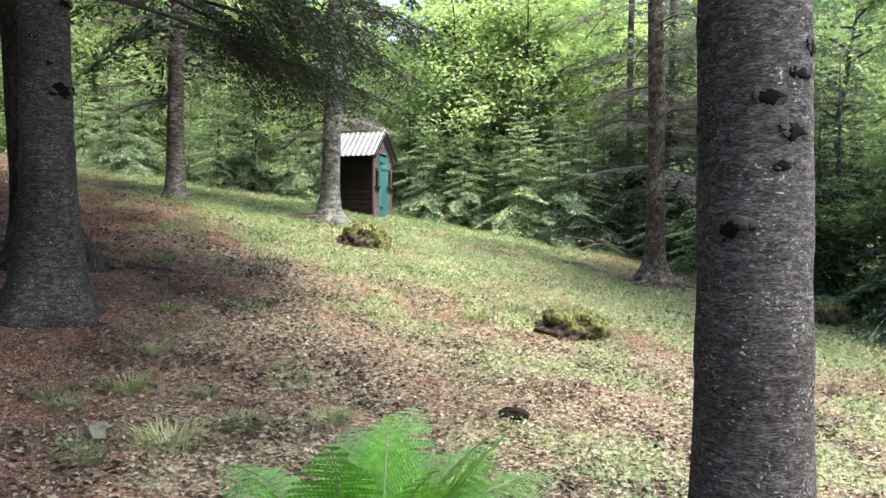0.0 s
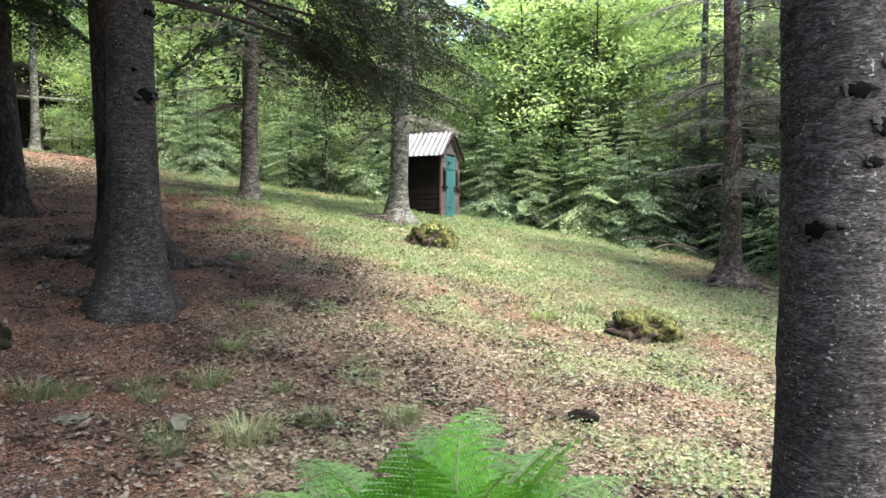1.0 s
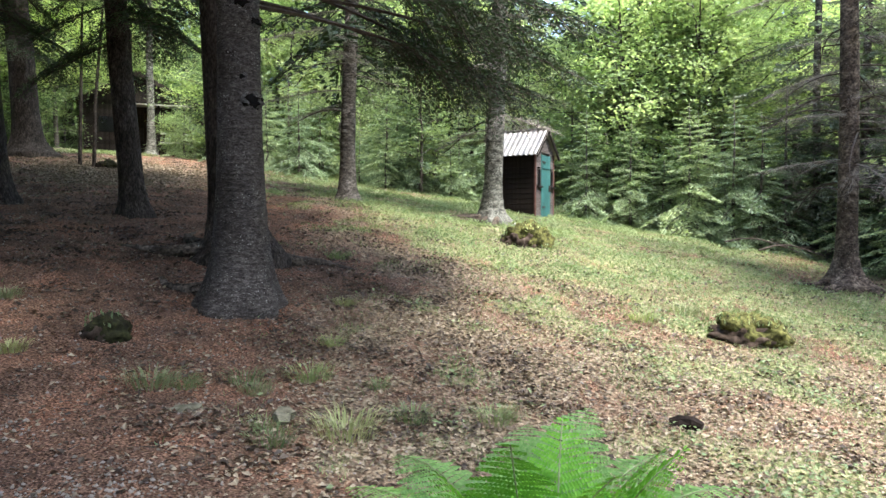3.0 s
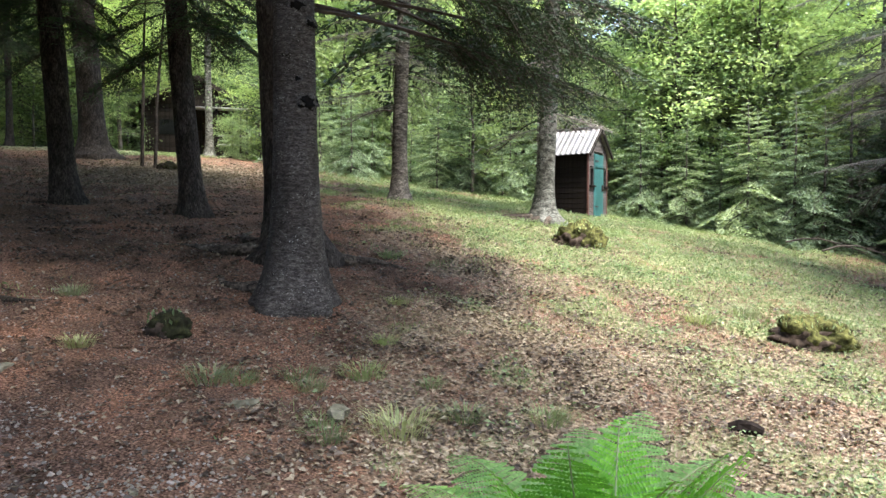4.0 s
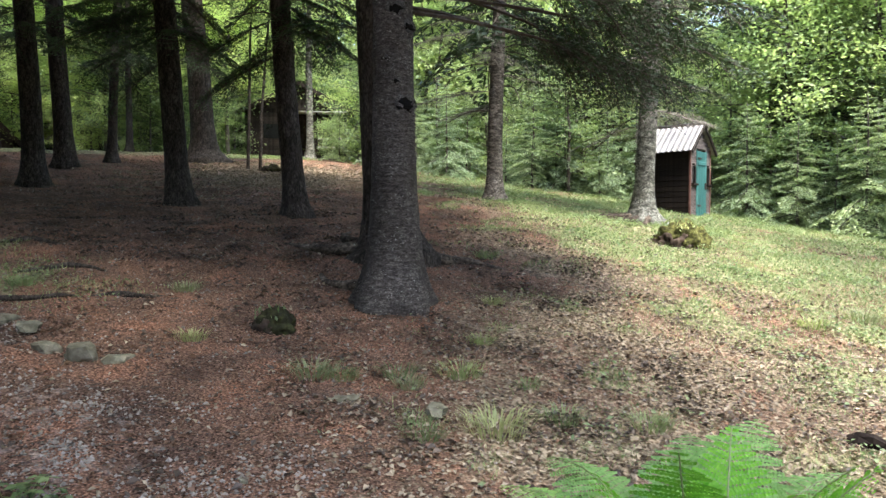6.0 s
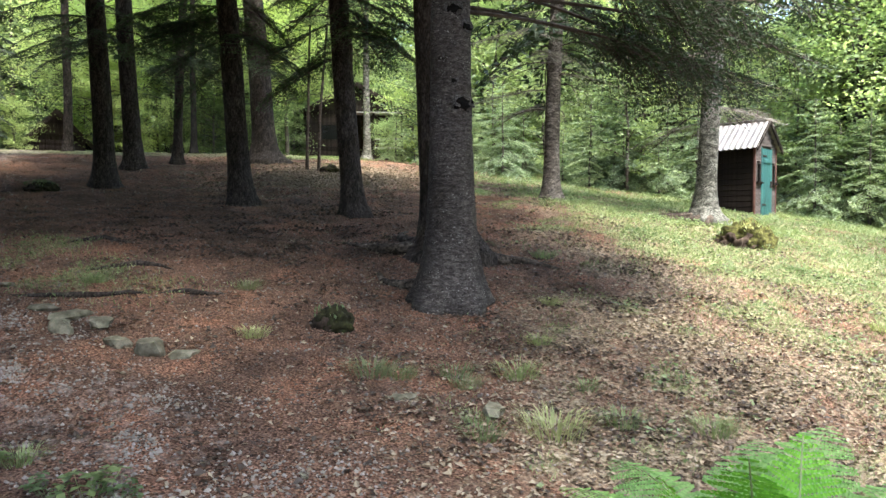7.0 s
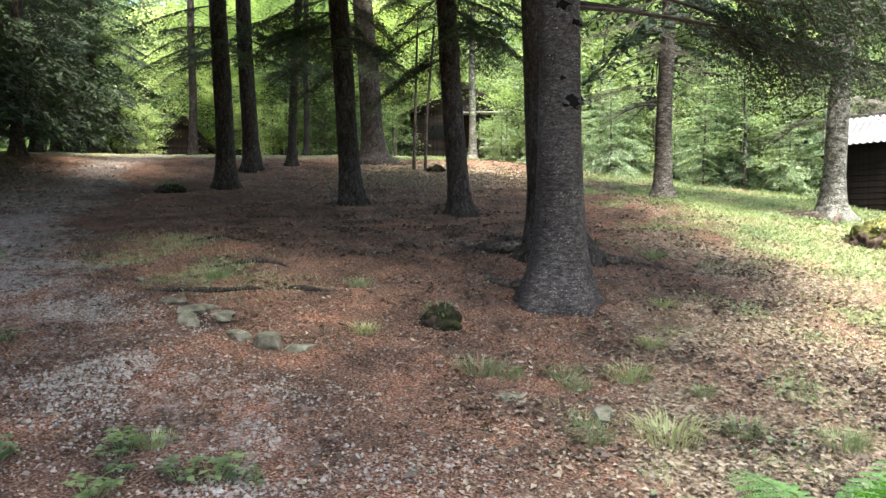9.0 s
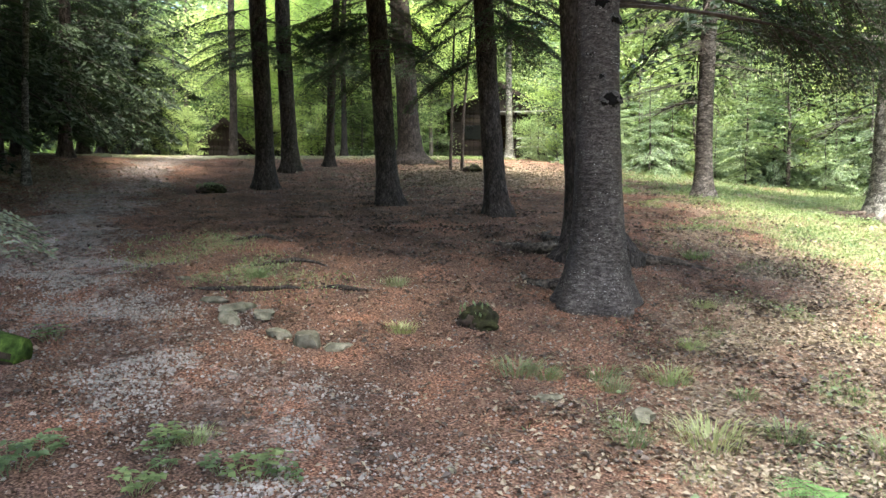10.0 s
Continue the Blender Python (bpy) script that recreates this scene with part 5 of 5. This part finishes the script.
# ---- ground plants and litter ----
def tuft_geo(seed, k=130, h=0.2, r=0.11):
    q = np.random.default_rng(seed)
    a = q.uniform(0, 6.28, k)
    rr = r * np.sqrt(q.random(k))
    b = np.stack([rr * np.cos(a), rr * np.sin(a), np.full(k, -0.02)], 1)
    lean = np.stack([np.cos(a), np.sin(a)], 1) * q.uniform(0.3, 1.5, k)[:, None]
    hh = h * q.uniform(0.3, 1.1, k)
    mid = b + np.stack([lean[:, 0] * hh * 0.4, lean[:, 1] * hh * 0.4, hh * 0.65], 1)
    tip = b + np.stack([lean[:, 0] * hh, lean[:, 1] * hh, hh * q.uniform(0.7, 1.0, k)], 1)
    s = np.stack([-np.sin(a), np.cos(a), 0 * a], 1) * 0.003
    v = np.stack([b - s, b + s, mid + s, mid - s, tip], 1).reshape(-1, 3)
    i = 5 * np.arange(k)[:, None]
    return Geo().add(v, [i + np.array([[0, 1, 2, 3]]), i + np.array([[3, 2, 4]])])


TUFT = [mesh_of("grass_tuft", tuft_geo(i, 150 + 50 * i, 0.14 + 0.02 * i, 0.15 + 0.04 * i), [GRASS_DULL if i == 1 else TUFT_GREEN]) for i in range(3)]
for i, (x, y, size) in enumerate([(-2.21, 4.36, 1.0), (-1.82, 4.74, 1.2), (-1.45, 5.15, 0.7), (-2.35, 4.55, 0.7), (-3.37, 4.74, 1.0), (-3.2, 4.9, 0.6), (-2.93, 5.32, 1.0), (-2.7, 5.1, 0.7), (-2.45, 5.6, 0.8),
                                  (-3.68, 9.44, 1.1), (-4.28, 5.4, 0.5), (-2.6, 6.4, 0.6), (-1.9, 5.7, 0.7), (-4.6, 4.7, 0.7), (-4.1, 2.35, 0.5), (-1.2, 4.4, 0.8), (-5.6, 5.7, 0.8), (-7.0, 4.9, 0.7), (-3.9, 7.7, 0.5), (-2.9, 7.6, 0.7), (-0.9, 5.6, 0.8), (0.4, 9.6, 1.2), (1.0, 10.2, 1.2)]):
    o = new("grass_tuft", TUFT[i % 3])
    o.matrix_world = pose(x, y, float(floor_z(x, y)), 0, 0, 70 * i) @ Matrix.Diagonal((size, size, size, 1))
    tagged(o, "tuft of thin green grass in brown litter" if x < -1 else "tuft of sunlit grass in the clearing", "grass tuft", "grass tufts")


def herb_geo(seed, k=14, r=0.16, leaf=0.07):
    q = np.random.default_rng(seed)
    g = Geo()
    for i in range(k):
        a, rr = q.uniform(0, 6.28), r * math.sqrt(q.random())
        h = q.uniform(0.05, 0.14)
        top = np.array([rr * math.cos(a), rr * math.sin(a), h])
        g.merge(tube([(0.5 * top[0], 0.5 * top[1], -0.01), (0.8 * top[0], 0.8 * top[1], 0.6 * h), tuple(top)], [0.002, 0.002, 0.0015], 4), slot=0)
        b = q.uniform(0, 6.28)
        c = np.stack([top + 0.45 * leaf * np.array([math.cos(b + j * 2.09), math.sin(b + j * 2.09), 0.1]) for j in range(3)])
        d = np.stack([[math.cos(b + j * 2.09), math.sin(b + j * 2.09), -0.15] for j in range(3)])
        v, f = blades(c, d, np.tile([0.1, 0, 1.0], (3, 1)) + 0.2 * q.standard_normal((3, 3)), np.full(3, leaf), np.full(3, leaf * 0.75), 0.12)
        g.add(v, f, 1)
    return g


HERB = [mesh_of("herb", herb_geo(i), [GRASS, LEAF]) for i in range(2)]
for i, (x, y, size) in enumerate([(-4.22, 2.22, 1.1), (-4.1, 2.1, 0.9), (-3.45, 2.3, 1.3), (-3.62, 2.22, 1.0), (-3.3, 2.4, 0.9), (-3.75, 1.78, 1.1), (-4.4, 1.42, 1.4), (-4.55, 1.6, 1.2), (-3.9, 2.0, 0.7), (-6.6, 2.5, 1.2), (-2.2, 3.0, 0.6), (-1.0, 3.9, 0.8), (-0.75, 3.3, 0.9), (-4.7, 1.2, 1.4)]):
    o = new("herb", HERB[i % 2])
    o.matrix_world = pose(x, y, float(floor_z(x, y)), 0, 0, 50 * i) @ Matrix.Diagonal((0.75 * size, 0.75 * size, 0.75 * size, 1))
    tagged(o, "low broad-leaved green herb in the litter", "herb", "herbs")


def scatter(n, box_, weight, seed):
    """n places in a box of the plan, kept by a weight of 0 to 1."""
    q = np.random.default_rng(seed)
    out = []
    while sum(len(a) for a in out) < n:
        p = np.stack([q.uniform(box_[0], box_[1], 20000), q.uniform(box_[2], box_[3], 20000)], 1)
        w = weight(p[:, 0], p[:, 1])
        out.append(p[q.random(20000) < w])
    return np.concatenate(out)[:n]


def in_fan(x, y, near=3.0, far=27.0):
    """The part of the plan that the walk looks over."""
    az = np.degrees(np.arctan2(-x, y))
    d = np.hypot(x, y)
    return ((az > -36) & (az < 76) & (d > near) & (d < far)).astype(float)


def fallen_leaves(n, box_, weight, seed, lo, hi, material, label, lift=0.012):
    q = np.random.default_rng(seed)
    p = scatter(n, box_, weight, seed)
    k = len(p)
    c = np.stack([p[:, 0], p[:, 1], floor_z(p[:, 0], p[:, 1]) + q.uniform(0.0, lift, k) + 0.006], 1)
    d = np.stack([q.standard_normal(k), q.standard_normal(k), 0.25 * q.standard_normal(k)], 1)
    nr = np.array([0.0, 0, 1]) + 0.38 * q.standard_normal((k, 3))
    L = q.uniform(lo, hi, k)
    v, f = blades(c, d, nr, L, L * q.uniform(0.45, 0.8, k), 0.28)
    return tagged(part("fallen_leaves", Geo().add(v, f), material), label, "leaves", kind="stuff")


near_w = lambda x, y: np.clip(7.0 / (np.hypot(x, y) + 0.1), 0.15, 1) ** 1.3
fallen_leaves(46000, (-24, 8, 1, 22), lambda x, y: in_fan(x, y) * near_w(x, y) * (0.016 + zones(x, y)[2]) * (1 - 0.7 * zones(x, y)[1]), 11, 0.02, 0.065, DRY_LEAF, "dry tan leaves strewn over the forest floor")
clumped = lambda x, y: 0.12 + 0.88 * smooth01(wobble(x, y, 0.32, 33.0), 0.0, 0.7)
fallen_leaves(19000, (-24, 8, 1, 20), lambda x, y: in_fan(x, y) * near_w(x, y) * clumped(x, y) * (0.10 + 0.9 * zones(x, y)[2] + 0.9 * np.exp(-(((x + 7.4) / 3.4) ** 2 + ((y - 8.4) / 2.6) ** 2))), 13, 0.03, 0.075, DARK_LEAF, "dark brown curled leaves in loose drifts", 0.02)
fallen_leaves(17000, (-20, 8, 1, 18), lambda x, y: in_fan(x, y, 2.6) * near_w(x, y) ** 1.4 * (0.08 + 0.5 * clumped(x, y)) * (1 - 0.6 * zones(x, y)[0]) * (1 - 0.8 * zones(x, y)[1]), 12, 0.02, 0.06, RED_LEAF, "rust-brown leaves among the needles")


fallen_leaves(9000, (-17, -6, 11, 20), lambda x, y: np.exp(-(((x + 11.6) / 2.6) ** 2 + ((y - 15.2) / 2.4) ** 2)), 14, 0.04, 0.085, DRY_LEAF, "pale dry leaves drifted over the sunlit crest")
fallen_leaves(3500, (-24, -13, 2, 11), lambda x, y: np.exp(-(((x + 18.0) / 3.2) ** 2 + ((y - 6.0) / 1.8) ** 2)), 15, 0.05, 0.10, DRY_LEAF, "dry leaves strewn along the bank by the track")


def sticks(n, seed):
    q = np.random.default_rng(seed)
    p = scatter(n, (-16, 6, 1, 14), lambda x, y: in_fan(x, y) * near_w(x, y) * (1 - 0.6 * zones(x, y)[0]), seed)
    a = q.uniform(0, 6.28, n)
    L = q.uniform(0.03, 0.16, n) * q.uniform(0.4, 1, n)
    r = q.uniform(0.0012, 0.004, n)
    z = floor_z(p[:, 0], p[:, 1]) + 0.008
    d = np.stack([np.cos(a), np.sin(a), 0.12 * q.standard_normal(n)], 1)
    s = np.stack([-np.sin(a), np.cos(a), 0 * a], 1)
    c = np.stack([p[:, 0], p[:, 1], z], 1)
    ends = []
    for e in (-1, 1):
        for off in (s, np.array([0, 0, 1.0]) - 0.5 * s, -0.5 * s - np.array([0, 0, 0.5])):
            ends.append(c + e * d * L[:, None] / 2 + off * r[:, None])
    v = np.stack(ends, 1).reshape(-1, 3)
    i = 6 * np.arange(n)[:, None]
    return Geo().add(v, [np.concatenate([i + np.array([[0, 1, 4, 3]]), i + np.array([[1, 2, 5, 4]]), i + np.array([[2, 0, 3, 5]])])])


tagged(part("fallen_twigs", sticks(9000, 21), TWIG), "thin fallen twigs and needles on the ground", "twigs", kind="stuff")


def pebbles(n, seed):
    q = np.random.default_rng(seed)
    p = scatter(n, (-22, 0, 1, 14), lambda x, y: in_fan(x, y, 3.0, 24) * near_w(x, y) * np.clip(zones(x, y)[1] * (0.12 + 0.88 * smooth01(wobble(x, y, 0.4, 27.0), -0.1, 0.5)) + 0.012, 0, 1), seed)
    dirs = np.array([(1, 0, 0), (0, 1, 0), (-1, 0, 0), (0, -1, 0), (0, 0, 1), (0, 0, -1)], float)
    size = 0.004 + 0.012 * q.random(n) ** 2.2 + 0.007 * (q.random(n) < 0.04)
    jit = q.uniform(0.7, 1.3, (n, 6, 1))
    v = dirs[None] * size[:, None, None] * jit * np.array([1.2, 1.0, 0.85])
    a = q.uniform(0, 6.28, n)
    rot = np.stack([v[..., 0] * np.cos(a)[:, None] - v[..., 1] * np.sin(a)[:, None], v[..., 0] * np.sin(a)[:, None] + v[..., 1] * np.cos(a)[:, None], v[..., 2]], -1)
    c = np.stack([p[:, 0], p[:, 1], floor_z(p[:, 0], p[:, 1]) + 0.004], 1)
    v = (rot + c[:, None]).reshape(-1, 3)
    f = np.array([(0, 1, 4), (1, 2, 4), (2, 3, 4), (3, 0, 4), (1, 0, 5), (2, 1, 5), (3, 2, 5), (0, 3, 5)])
    return Geo().add(v, (6 * np.arange(n)[:, None, None] + f[None]).reshape(-1, 3))


GRAVEL = leaf_material("gravel_stones", (0.11, 0.088, 0.075), (0.50, 0.42, 0.37), 0.0, 0.85)
tagged(part("gravel", pebbles(36000, 31), GRAVEL), "loose grey gravel on the track", "gravel", kind="stuff")


def grass_field(n, seed):
    q = np.random.default_rng(seed)
    p = scatter(n, (-16, 9, 2.5, 25), lambda x, y: in_fan(x, y, 3.2, 26) * zones(x, y)[0] * np.clip(11.0 / np.hypot(x, y), 0.3, 1), seed)
    a = q.uniform(0, 6.28, n)
    d = np.hypot(p[:, 0], p[:, 1])
    h = q.uniform(0.018, 0.065, n) * (0.8 + 0.03 * d)
    w = 0.0022 + 0.00035 * d
    b = np.stack([p[:, 0], p[:, 1], floor_z(p[:, 0], p[:, 1]) - 0.005], 1)
    s = np.stack([-np.sin(a), np.cos(a), 0 * a], 1) * w[:, None]
    le = q.uniform(0.2, 1.9, n) * h
    tip = b + np.stack([np.cos(a) * le, np.sin(a) * le, h], 1)
    v = np.stack([b - s, b + s, tip], 1).reshape(-1, 3)
    return Geo().add(v, np.arange(3 * n).reshape(n, 3))


tagged(part("grass", grass_field(175000, 41), GRASS), "short sunlit meadow grass of the clearing", "grass", kind="stuff")


def ground_herbs(n, seed):
    q = np.random.default_rng(seed)
    p = scatter(n, (-16, 9, 3, 24), lambda x, y: in_fan(x, y, 3.4, 25) * zones(x, y)[0] * smooth01(wobble(x, y, 0.4, 9.0), -0.2, 0.7), seed)
    c = np.stack([p[:, 0], p[:, 1], floor_z(p[:, 0], p[:, 1]) + q.uniform(0.015, 0.09, n)], 1)
    d = np.stack([q.standard_normal(n), q.standard_normal(n), 0.3 * q.standard_normal(n)], 1)
    L = q.uniform(0.025, 0.06, n)
    v, f = blades(c, d, np.array([0, 0, 1.0]) + 0.4 * q.standard_normal((n, 3)), L, 0.7 * L, 0.15)
    return Geo().add(v, f)


tagged(part("ground_herbs", ground_herbs(26000, 51), LEAF_PALE), "small-leaved low herbs among the grass", "herbs", kind="stuff")
